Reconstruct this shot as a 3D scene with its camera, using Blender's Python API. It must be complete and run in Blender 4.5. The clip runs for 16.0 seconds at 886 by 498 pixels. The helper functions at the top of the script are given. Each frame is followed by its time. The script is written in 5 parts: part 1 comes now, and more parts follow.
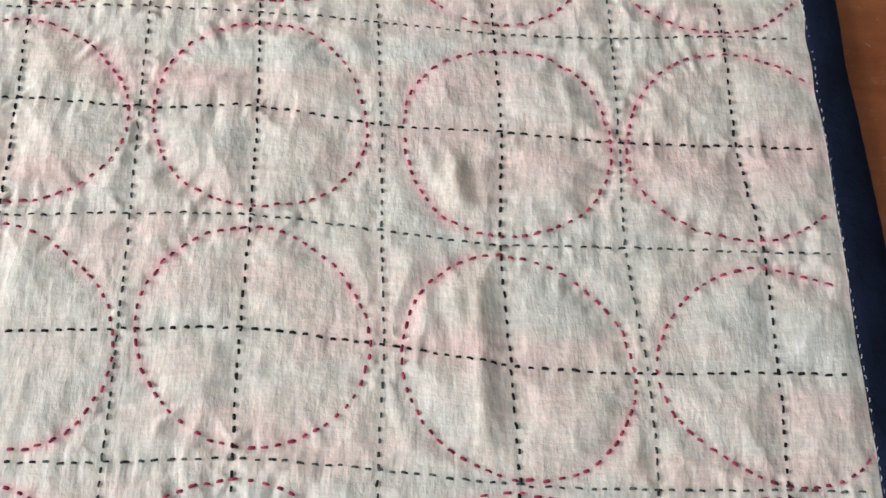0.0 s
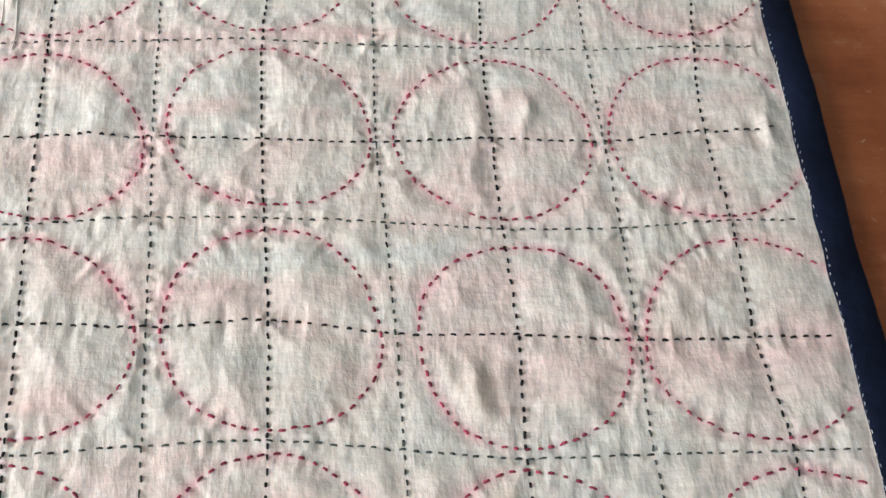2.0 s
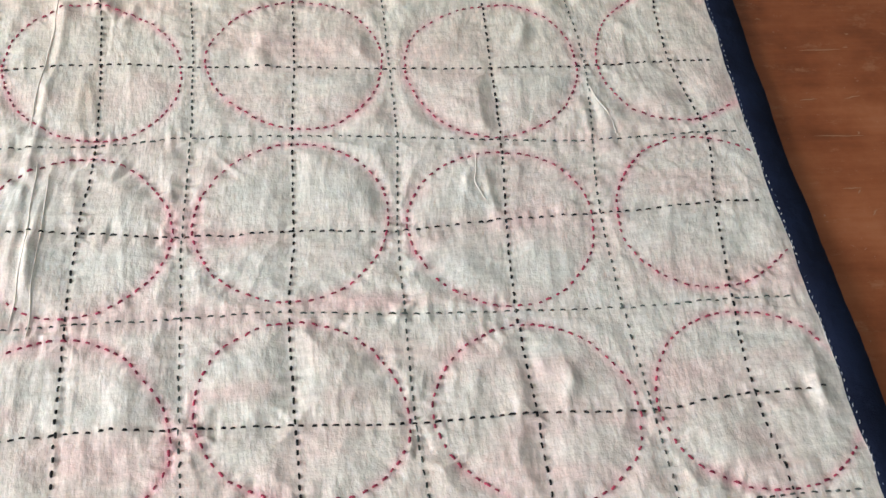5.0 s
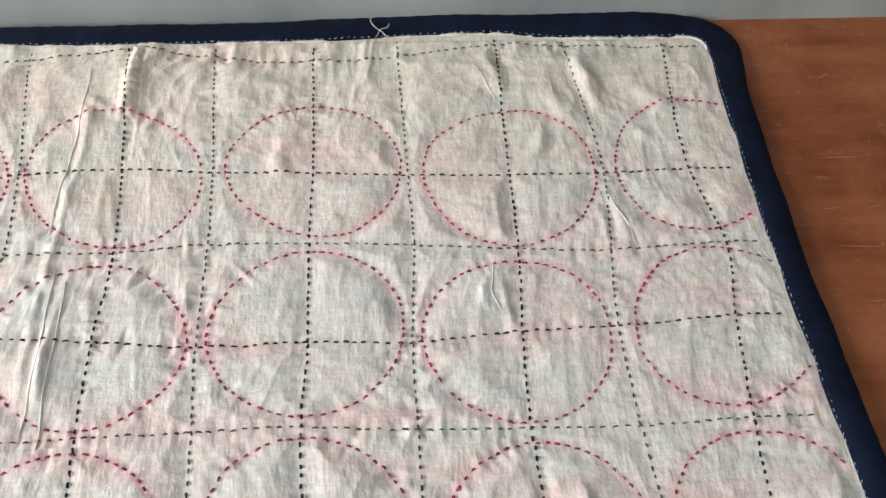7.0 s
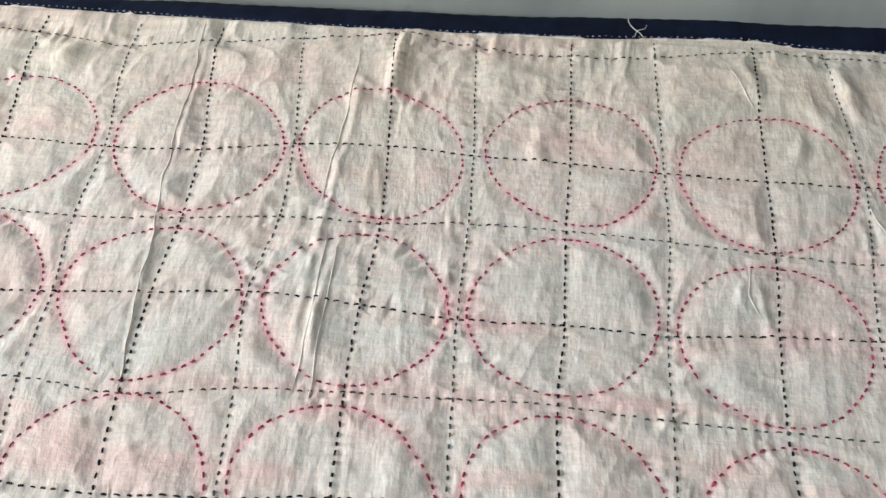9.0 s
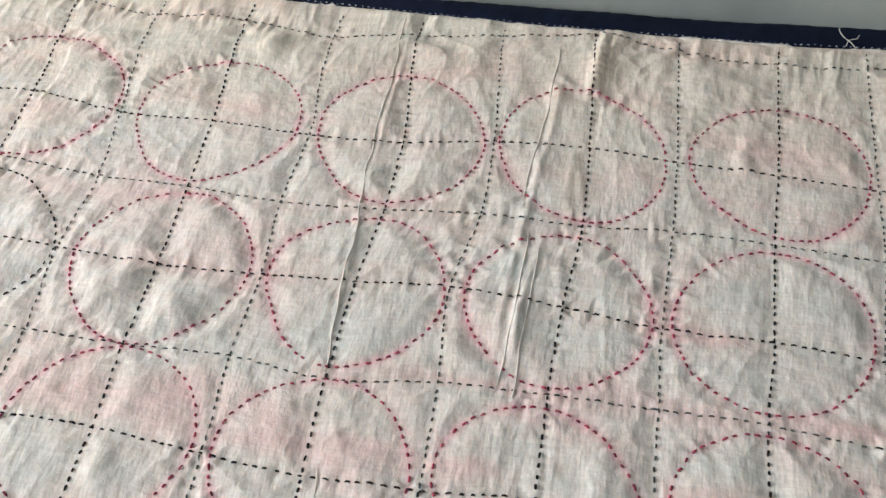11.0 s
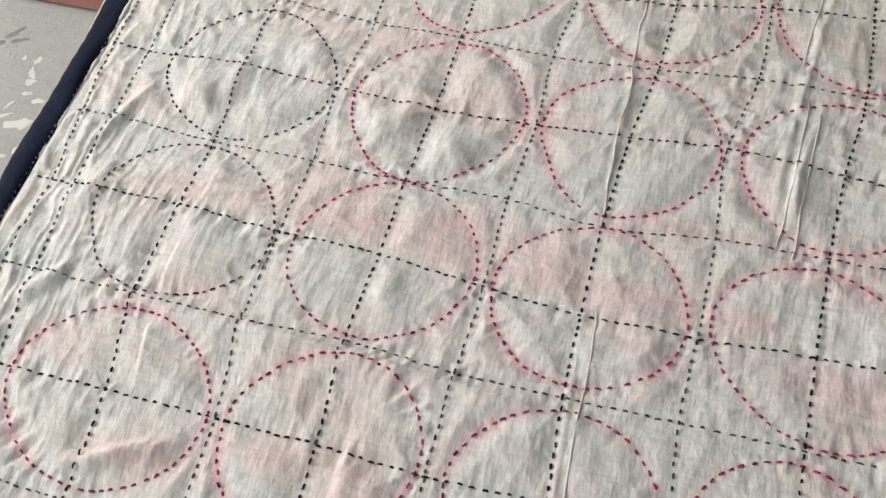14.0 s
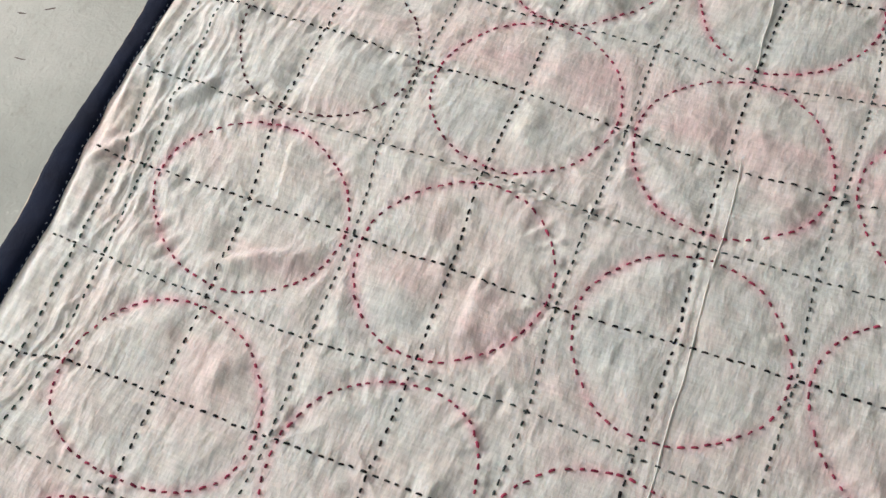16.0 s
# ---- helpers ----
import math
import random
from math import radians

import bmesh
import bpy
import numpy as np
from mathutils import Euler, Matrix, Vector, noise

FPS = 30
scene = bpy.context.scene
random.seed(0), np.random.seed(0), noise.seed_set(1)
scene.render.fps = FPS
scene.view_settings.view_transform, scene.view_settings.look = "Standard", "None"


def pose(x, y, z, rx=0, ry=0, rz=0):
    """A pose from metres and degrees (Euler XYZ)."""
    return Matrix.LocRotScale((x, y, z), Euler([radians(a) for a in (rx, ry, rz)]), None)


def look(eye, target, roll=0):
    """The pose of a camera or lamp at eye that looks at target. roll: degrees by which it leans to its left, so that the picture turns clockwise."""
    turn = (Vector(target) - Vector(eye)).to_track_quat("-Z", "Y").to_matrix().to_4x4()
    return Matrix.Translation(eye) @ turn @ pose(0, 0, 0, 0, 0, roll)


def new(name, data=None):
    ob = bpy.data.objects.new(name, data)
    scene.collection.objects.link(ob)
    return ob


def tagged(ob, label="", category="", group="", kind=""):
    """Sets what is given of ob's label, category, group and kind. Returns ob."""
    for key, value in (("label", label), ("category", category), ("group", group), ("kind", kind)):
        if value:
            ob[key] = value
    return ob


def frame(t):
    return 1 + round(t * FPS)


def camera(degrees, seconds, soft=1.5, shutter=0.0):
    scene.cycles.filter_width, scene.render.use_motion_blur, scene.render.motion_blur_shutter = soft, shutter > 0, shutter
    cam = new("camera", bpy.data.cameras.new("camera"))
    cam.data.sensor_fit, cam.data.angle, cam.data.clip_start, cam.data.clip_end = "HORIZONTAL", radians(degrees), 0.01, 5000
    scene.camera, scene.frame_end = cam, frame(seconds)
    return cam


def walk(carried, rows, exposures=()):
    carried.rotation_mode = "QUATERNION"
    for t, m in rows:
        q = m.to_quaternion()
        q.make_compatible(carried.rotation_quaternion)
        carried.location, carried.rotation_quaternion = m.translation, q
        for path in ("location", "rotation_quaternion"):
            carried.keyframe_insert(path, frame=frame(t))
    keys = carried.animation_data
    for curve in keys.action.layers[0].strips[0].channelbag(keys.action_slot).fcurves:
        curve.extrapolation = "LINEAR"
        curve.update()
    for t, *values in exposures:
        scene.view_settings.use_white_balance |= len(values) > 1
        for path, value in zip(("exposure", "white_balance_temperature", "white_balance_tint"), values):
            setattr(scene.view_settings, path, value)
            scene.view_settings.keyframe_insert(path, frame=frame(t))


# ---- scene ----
# ---- camera ----
cam = camera(46.0, 16.0)
PATH = [
    (0, (0.1979, -0.3884, 0.4329), (0.2175, -0.1293, -0.1079), 5.68),
    (0.5, (0.1945, -0.3736, 0.4444), (0.2236, -0.1023, -0.0900), 6.67),
    (1, (0.1891, -0.3564, 0.4488), (0.2244, -0.0751, -0.0800), 6.69),
    (1.5, (0.1804, -0.3397, 0.4518), (0.2163, -0.0531, -0.0740), 5.98),
    (2, (0.1717, -0.3246, 0.4514), (0.2126, -0.0300, -0.0697), 6.16),
    (2.5, (0.1670, -0.3135, 0.4514), (0.2077, -0.0136, -0.0667), 5.66),
    (3, (0.1649, -0.2996, 0.4599), (0.2106, 0.0127, -0.0504), 6.01),
    (3.5, (0.1551, -0.2879, 0.4609), (0.2030, 0.0376, -0.0409), 6.29),
    (4, (0.1488, -0.2707, 0.4555), (0.2111, 0.0648, -0.0380), 7.40),
    (4.5, (0.1324, -0.2605, 0.4558), (0.1997, 0.0887, -0.0274), 6.80),
    (5, (0.1373, -0.2470, 0.4671), (0.2000, 0.1111, -0.0102), 5.54),
    (5.2, (0.1401, -0.2408, 0.4696), (0.2028, 0.1198, -0.0058), 5.47),
    (7.3, (0.1451, -0.2263, 0.4789), (0.1848, 0.1687, 0.0290), 3.32),
    (7.5, (0.1356, -0.2299, 0.4801), (0.1655, 0.1668, 0.0310), 2.76),
    (8, (0.1143, -0.2387, 0.4820), (0.1222, 0.1589, 0.0327), 1.69),
    (8.5, (0.0970, -0.2426, 0.4797), (0.0842, 0.1545, 0.0300), 0.98),
    (9, (0.0808, -0.2472, 0.4764), (0.0433, 0.1485, 0.0269), -0.14),
    (9.5, (0.0662, -0.2518, 0.4746), (0.0061, 0.1403, 0.0245), -1.27),
    (10, (0.0542, -0.2505, 0.4754), (-0.0245, 0.1368, 0.0240), -2.25),
    (10.2, (0.0500, -0.2504, 0.4740), (-0.0348, 0.1363, 0.0232), -2.68),
    (12.3, (-0.0073, -0.2554, 0.4841), (-0.1470, 0.1151, 0.0333), -6.94),
    (12.5, (-0.0113, -0.2607, 0.4832), (-0.1589, 0.1046, 0.0306), -7.73),
    (13, (-0.0169, -0.2722, 0.4838), (-0.1725, 0.0821, 0.0253), -8.42),
    (13.5, (-0.0270, -0.2875, 0.4766), (-0.1927, 0.0480, 0.0076), -9.42),
    (14, (-0.0342, -0.3025, 0.4728), (-0.2088, 0.0162, -0.0046), -10.28),
    (14.5, (-0.0421, -0.3155, 0.4715), (-0.2271, -0.0142, -0.0132), -11.69),
    (15, (-0.0480, -0.3241, 0.4701), (-0.2413, -0.0420, -0.0229), -13.55),
    (15.5, (-0.0541, -0.3304, 0.4679), (-0.2506, -0.0644, -0.0327), -14.95),
    (16, (-0.0517, -0.3385, 0.4636), (-0.2528, -0.0900, -0.0442), -13.58),
]
EXPOSURES = [(0.0, 0.42), (3.5, 0.51), (7.5, 0.49), (10.0, 0.18), (12.5, 0.03), (16.0, -0.06)]
walk(cam, [(t, look(eye, target, roll)) for t, eye, target, roll in PATH], EXPOSURES)

# ---- light: daylight from a wide window in the left wall of a small room, and an added fill lamp ----
world = bpy.data.worlds.new("world")
scene.world = world
world.use_nodes = True
sky = world.node_tree.nodes.new("ShaderNodeTexSky")
sky.sky_type, sky.sun_disc = "NISHITA", False
sky.sun_elevation, sky.sun_rotation = radians(50), radians(-80)
world.node_tree.links.new(sky.outputs[0], world.node_tree.nodes["Background"].inputs[0])
world.node_tree.nodes["Background"].inputs[1].default_value = 0.10


def area_lamp(name, m, width, height, power, colour):
    lamp = bpy.data.lights.new(name, "AREA")
    lamp.shape, lamp.size, lamp.size_y, lamp.energy, lamp.color = "RECTANGLE", width, height, power, colour
    new(name, lamp).matrix_world = m


WINDOW_POWER = 57.0
area_lamp("window_daylight", look((-1.93, 0.0, 0.85), (0.4, 0.0, 0.0)), 1.1, 1.1, WINDOW_POWER, (1.0, 0.985, 0.965))
# fill lamp added behind the camera, in an unseen south opening
FILL_POWER = 14.0
area_lamp("south_fill", look((0.2, -2.12, 0.95), (0.1, 0.0, 0.2)), 1.2, 1.5, FILL_POWER, (1.0, 0.985, 0.965))


# ---- materials ----
class Nodes:
    """Short hand for building one node material."""

    def __init__(self, name, rough=0.7, metal=0.0, specular=0.5):
        self.mat = bpy.data.materials.new(name)
        self.mat.use_nodes = True
        self.tree = self.mat.node_tree
        self.bsdf = self.tree.nodes["Principled BSDF"]
        self.bsdf.inputs["Roughness"].default_value = rough
        self.bsdf.inputs["Metallic"].default_value = metal
        self.bsdf.inputs["Specular IOR Level"].default_value = specular
        self.place = self.add("ShaderNodeNewGeometry").outputs["Position"]

    def add(self, kind, **values):
        node = self.tree.nodes.new(kind)
        for key, value in values.items():
            setattr(node, key, value)
        return node

    def link(self, a, b):
        self.tree.links.new(a, b)

    def stretched(self, x, y, z):
        node = self.add("ShaderNodeMapping")
        node.inputs["Scale"].default_value = (x, y, z)
        self.link(self.place, node.inputs["Vector"])
        return node.outputs[0]

    def noise(self, scale, detail=3.0, rough=0.55, at=None):
        node = self.add("ShaderNodeTexNoise")
        node.inputs["Scale"].default_value, node.inputs["Detail"].default_value = scale, detail
        node.inputs["Roughness"].default_value = rough
        self.link(at or self.place, node.inputs["Vector"])
        return node.outputs["Fac"]

    def ramp(self, fac, *stops):
        node = self.add("ShaderNodeValToRGB")
        el = node.color_ramp.elements
        while len(el) < len(stops):
            el.new(0.5)
        for e, (pos, col) in zip(el, stops):
            e.position = pos
            e.color = (*col, 1) if isinstance(col, tuple) else (col, col, col, 1)
        self.link(fac, node.inputs[0])
        return node.outputs[0]

    def mix(self, fac, a, b, blend="MIX"):
        node = self.add("ShaderNodeMix", data_type="RGBA", blend_type=blend)
        for value, sock in ((fac, node.inputs[0]), (a, node.inputs[6]), (b, node.inputs[7])):
            if isinstance(value, (int, float)):
                sock.default_value = value
            elif isinstance(value, tuple):
                sock.default_value = (*value, 1)
            else:
                self.link(value, sock)
        return node.outputs[2]

    def maths(self, op, a, b):
        node = self.add("ShaderNodeMath", operation=op)
        for value, sock in ((a, node.inputs[0]), (b, node.inputs[1])):
            if isinstance(value, (int, float)):
                sock.default_value = value
            else:
                self.link(value, sock)
        return node.outputs[0]

    def bump(self, height, distance, strength=1.0, after=None):
        node = self.add("ShaderNodeBump")
        node.inputs["Distance"].default_value, node.inputs["Strength"].default_value = distance, strength
        self.link(height, node.inputs["Height"])
        if after is not None:
            self.link(after, node.inputs["Normal"])
        return node.outputs[0]

    def done(self, colour=None, normal=None, rough=None):
        if colour is not None:
            if isinstance(colour, tuple):
                self.bsdf.inputs["Base Color"].default_value = (*colour, 1)
            else:
                self.link(colour, self.bsdf.inputs["Base Color"])
        if normal is not None:
            self.link(normal, self.bsdf.inputs["Normal"])
        if rough is not None:
            self.link(rough, self.bsdf.inputs["Roughness"])
        return self.mat


def muslin():
    """Thin washed cotton: cream, with faint pink and grey-green bands where layers below show through."""
    n = Nodes("muslin", 0.9, specular=0.2)
    n.place = n.add("ShaderNodeAttribute", attribute_name="lie").outputs["Vector"]
    bands = n.noise(1.0, 3, 0.55, n.stretched(5.5, 21, 1))
    blots = n.noise(24, 4, 0.6)
    tint = n.maths("ADD", n.maths("MULTIPLY", bands, 0.45), n.maths("MULTIPLY", blots, 0.25))
    layer = n.maths("MULTIPLY", n.add("ShaderNodeAttribute", attribute_name="pink").outputs["Fac"], 0.115)
    tint = n.maths("ADD", n.maths("ADD", tint, 0.145), layer)
    cloth = n.ramp(tint, (0.35, (0.635, 0.65, 0.63)), (0.44, (0.695, 0.68, 0.643)), (0.50, (0.72, 0.665, 0.625)), (0.545, (0.74, 0.635, 0.602)), (0.63, (0.755, 0.58, 0.567)))
    age = n.ramp(n.noise(9, 5, 0.65, n.stretched(1, 0.6, 1)), (0.42, 0.0), (0.72, 1.0))
    cloth = n.mix(n.maths("MULTIPLY", age, 0.14), cloth, (0.62, 0.52, 0.40))
    # tan patches: age stains, mixed with fold shading put into the colour
    stain = n.add("ShaderNodeAttribute", attribute_name="stain_shade").outputs["Fac"]
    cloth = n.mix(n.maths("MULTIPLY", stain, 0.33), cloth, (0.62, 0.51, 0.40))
    edge_age = n.add("ShaderNodeAttribute", attribute_name="tea").outputs["Fac"]
    cloth = n.mix(n.maths("MULTIPLY", edge_age, 0.38), cloth, (0.67, 0.57, 0.43))
    bleed = n.add("ShaderNodeAttribute", attribute_name="bleed").outputs["Fac"]
    patch = n.ramp(n.noise(26, 3), (0.38, 0.05), (0.62, 1.0))
    cloth = n.mix(n.maths("MULTIPLY", n.maths("MULTIPLY", bleed, patch), 0.7), cloth, (0.80, 0.40, 0.46))
    slub = n.noise(1.0, 2, 0.6, n.stretched(680, 130, 60))
    weft = n.noise(1.0, 2, 0.6, n.stretched(75, 720, 60))
    weave = n.maths("ADD", n.maths("MULTIPLY", slub, 0.70), n.maths("MULTIPLY", weft, 0.30))
    cloth = n.mix(0.85, cloth, n.ramp(weave, (0.32, 0.68), (0.68, 1.15)), "MULTIPLY")
    lint = n.ramp(n.noise(1.0, 3, 0.7, n.stretched(420, 190, 100)), (0.62, 0.0), (0.71, 0.7))
    cloth = n.mix(lint, cloth, (0.80, 0.77, 0.73))
    shade = n.ramp(n.noise(1.0, 3, 0.7, n.stretched(330, 120, 100)), (0.29, 0.3), (0.37, 0.0))
    cloth = n.mix(shade, cloth, (0.46, 0.42, 0.38))
    crumple = n.noise(1.0, 4, 0.6, n.stretched(210, 95, 60))
    normal = n.bump(crumple, 0.0022, 0.26)
    soft = n.noise(75, 3, 0.5)
    normal = n.bump(soft, 0.0030, 0.22, normal)
    pilled = n.noise(420, 3, 0.65)
    normal = n.bump(pilled, 0.0012, 0.30, normal)
    normal = n.bump(weave, 0.0006, 0.5, normal)
    n.bsdf.inputs["Subsurface Weight"].default_value = 0.18
    n.bsdf.inputs["Subsurface Radius"].default_value = (1.0, 0.55, 0.35)
    n.bsdf.inputs["Subsurface Scale"].default_value = 0.003
    n.bsdf.inputs["Sheen Weight"].default_value = 0.15
    return n.done(cloth, normal)


def cotton(name, colour, light, rough=0.85):
    n = Nodes(name, rough, specular=0.15)
    shade = n.mix(n.ramp(n.noise(30, 4), (0.35, 0.0), (0.7, 1.0)), colour, light)
    threads = n.noise(1.0, 2, 0.6, n.stretched(1500, 1500, 400))
    normal = n.bump(n.noise(90, 4, 0.6), 0.003, 0.5)
    normal = n.bump(threads, 0.0004, 0.5, normal)
    return n.done(shade, normal)


def yarn(name, dark, light):
    n = Nodes(name, 0.75, specular=0.25)
    info = n.add("ShaderNodeNewGeometry").outputs["Random Per Island"]
    shade = n.ramp(info, (0.0, dark), (1.0, light))
    strands = n.noise(1.0, 1, 0.5, n.stretched(2600, 2600, 2600))
    return n.done(n.mix(0.5, shade, n.ramp(strands, (0.3, 0.55), (0.7, 1.3)), "MULTIPLY"), n.bump(strands, 0.0004, 0.6))


def table_wood():
    n = Nodes("red_brown_wood", 0.45, specular=0.28)
    warp = n.noise(3.0, 3, 0.5)
    lines = n.stretched(4, 70, 40)
    bent = n.add("ShaderNodeVectorMath", operation="ADD")
    n.link(lines, bent.inputs[0])
    n.link(warp, bent.inputs[1])
    grain = n.noise(1.0, 7, 0.7, bent.outputs[0])
    broad = n.noise(1.0, 5, 0.62, n.stretched(5, 13, 6))
    patches = n.noise(17, 6, 0.68)
    tone = n.maths("ADD", n.maths("MULTIPLY", grain, 0.24), n.maths("ADD", n.maths("MULTIPLY", broad, 0.36), n.maths("MULTIPLY", patches, 0.40)))
    colour = n.ramp(tone, (0.36, (0.145, 0.039, 0.014)), (0.46, (0.235, 0.068, 0.025)), (0.55, (0.305, 0.100, 0.041)), (0.68, (0.385, 0.156, 0.077)))
    worn = n.ramp(n.noise(1.0, 8, 0.78, n.stretched(34, 62, 20)), (0.57, 0.0), (0.68, 1.0))
    colour = n.mix(n.maths("MULTIPLY", worn, 0.34), colour, (0.44, 0.24, 0.14))
    dust = n.ramp(n.noise(300, 3, 0.7), (0.67, 0.0), (0.74, 1.0))
    colour = n.mix(n.maths("MULTIPLY", dust, 0.4), colour, (0.5, 0.36, 0.27))
    normal = n.bump(grain, 0.0010, 0.3)
    return n.done(colour, normal, n.ramp(broad, (0.3, 0.40), (0.7, 0.60)))


def door_wood(name, a, b, c):
    n = Nodes(name, 0.5, specular=0.4)
    grain = n.noise(1.0, 6, 0.65, n.stretched(7, 30, 60))
    colour = n.ramp(grain, (0.32, a), (0.5, b), (0.7, c))
    chips = n.ramp(n.noise(70, 5, 0.7), (0.60, 0.0), (0.66, 1.0))
    colour = n.mix(n.maths("MULTIPLY", chips, 0.45), colour, (0.12, 0.05, 0.035))
    return n.done(colour, n.bump(grain, 0.002, 0.4))


def cement(name, a, b, c, scale=1.0, rough=0.8):
    n = Nodes(name, rough, specular=0.3)
    cloud = n.noise(6 * scale, 6, 0.62)
    colour = n.ramp(cloud, (0.34, a), (0.5, b), (0.68, c))
    pits = n.noise(190, 4, 0.7)
    colour = n.mix(n.ramp(pits, (0.62, 0.0), (0.72, 0.5)), colour, (0.18, 0.18, 0.16))
    trodden = n.ramp(n.noise(1.0, 6, 0.7, n.stretched(55, 30, 20)), (0.56, 0.0), (0.70, 0.5))
    colour = n.mix(trodden, colour, (0.25, 0.25, 0.215))
    flecks = n.ramp(n.noise(95, 5, 0.75), (0.62, 0.0), (0.72, 0.45))
    colour = n.mix(flecks, colour, (0.62, 0.61, 0.57))
    normal = n.bump(n.noise(28, 7, 0.7), 0.006, 0.6)
    return n.done(colour, n.bump(pits, 0.0022, 0.6, normal))


def wall_paint():
    """Old grey-green gloss paint on plaster, with runs and rubbed patches."""
    n = Nodes("grey_wall_paint", 0.42, specular=0.4)
    runs = n.noise(1.0, 4, 0.6, n.stretched(9, 9, 2.5))
    colour = n.ramp(runs, (0.34, (0.275, 0.305, 0.30)), (0.5, (0.335, 0.37, 0.36)), (0.66, (0.40, 0.43, 0.41)))
    rub = n.ramp(n.noise(38, 5, 0.7), (0.66, 0.0), (0.74, 0.5))
    colour = n.mix(rub, colour, (0.27, 0.26, 0.22))
    return n.done(colour, n.bump(n.noise(14, 4, 0.5), 0.003, 0.3))


def plain(name, colour, rough=0.7):
    n = Nodes(name, rough, specular=0.3)
    return n.done(n.mix(n.noise(60, 4), tuple(v * 0.85 for v in colour), tuple(min(1, v * 1.1) for v in colour)), n.bump(n.noise(150, 3), 0.0008, 0.4))


MUSLIN = muslin()
NAVY = cotton("navy_binding", (0.0020, 0.0046, 0.0160), (0.0048, 0.0100, 0.030))
BACKING = cotton("beige_backing", (0.42, 0.33, 0.25), (0.5, 0.42, 0.33))
HEM_CLOTH = cotton("white_hem_cloth", (0.62, 0.59, 0.54), (0.70, 0.665, 0.62))
YARNS = {
    "black": yarn("black_yarn", (0.004, 0.0045, 0.006), (0.016, 0.016, 0.019)),
    "slate": yarn("slate_green_yarn", (0.020, 0.026, 0.027), (0.095, 0.115, 0.108)),
    "green": yarn("green_yarn", (0.012, 0.035, 0.03), (0.05, 0.095, 0.08)),
    "crimson": yarn("crimson_yarn", (0.15, 0.016, 0.040), (0.48, 0.070, 0.130)),
    "maroon": yarn("maroon_yarn", (0.03, 0.008, 0.014), (0.16, 0.022, 0.045)),
}
PALE_YARN = yarn("pale_blue_yarn", (0.12, 0.16, 0.25), (0.50, 0.51, 0.52))
WOOD = table_wood()
RAW_WOOD = plain("raw_scratched_wood", (0.34, 0.19, 0.11), 0.6)
WALL = wall_paint()
FLOOR = cement("cement_floor", (0.285, 0.30, 0.275), (0.335, 0.35, 0.32), (0.39, 0.40, 0.37))
DOOR = door_wood("dusty_red_door_wood", (0.27, 0.105, 0.085), (0.38, 0.16, 0.135), (0.45, 0.21, 0.18))
# near-black on the jamb: the gap's shadow put into the wood colour
DARK_DOOR = door_wood("dark_jamb_wood", (0.02, 0.008, 0.006), (0.035, 0.013, 0.009), (0.06, 0.022, 0.015))
PAINT = plain("white_paint", (0.56, 0.56, 0.52), 0.6)
STAIN = plain("dark_glue_stain", (0.20, 0.195, 0.18), 0.7)
CREAM = plain("cream_paint", (0.60, 0.47, 0.38), 0.6)


# ---- mesh helpers ----
def mesh_object(name, verts, faces, material, parent=None, label="", smooth=True):
    me = bpy.data.meshes.new(name)
    me.from_pydata([tuple(map(float, v)) for v in verts], [], faces)
    me.update()
    me.materials.append(material)
    if smooth:
        me.shade_smooth()
    ob = new(name, me)
    ob.parent = parent
    return tagged(ob, label)


def part(name, bm, material, parent=None, label="", smooth=False):
    me = bpy.data.meshes.new(name)
    bm.to_mesh(me)
    bm.free()
    me.materials.append(material)
    if smooth:
        me.shade_smooth()
    ob = new(name, me)
    ob.parent = parent
    return tagged(ob, label)


def box(x0, x1, y0, y1, z0, z1, bevel=0.0):
    bm = bmesh.new()
    bmesh.ops.create_cube(bm, size=1)
    bmesh.ops.scale(bm, vec=(x1 - x0, y1 - y0, z1 - z0), verts=bm.verts)
    bmesh.ops.translate(bm, vec=((x0 + x1) / 2, (y0 + y1) / 2, (z0 + z1) / 2), verts=bm.verts)
    if bevel:
        bmesh.ops.bevel(bm, geom=bm.edges[:], offset=bevel, segments=3, profile=0.6, affect="EDGES")
    return bm


def empty(name, label, category, place=(0, 0, 0)):
    ob = new(name)
    ob.location = place
    ob.empty_display_size = 0.05
    return tagged(ob, label, category)


# ---- room: floor, walls with a window and an added south opening for the fill lamp, ceiling ----
DOOR_Y = 0.428
FLOOR_Z, WALL_Y, LEFT_X, RIGHT_X, BACK_Y, CEIL_Z = -0.300, 0.444, -2.0, 2.2, -2.2, 2.15
tagged(part("floor", box(-2.15, 2.35, -2.35, 0.58, FLOOR_Z - 0.1, FLOOR_Z), FLOOR), "worn grey cement floor with paint splashes", "floor", kind="structure")
tagged(part("ceiling", box(-2.15, 2.35, -2.35, 0.58, CEIL_Z, CEIL_Z + 0.1), WALL), "plain painted ceiling of the room", "ceiling", kind="structure")
wall_label = "grey painted plaster wall with small scuffs"
DOOR_L, DOOR_R = -1.46, -0.714
JAMB_R = -0.575
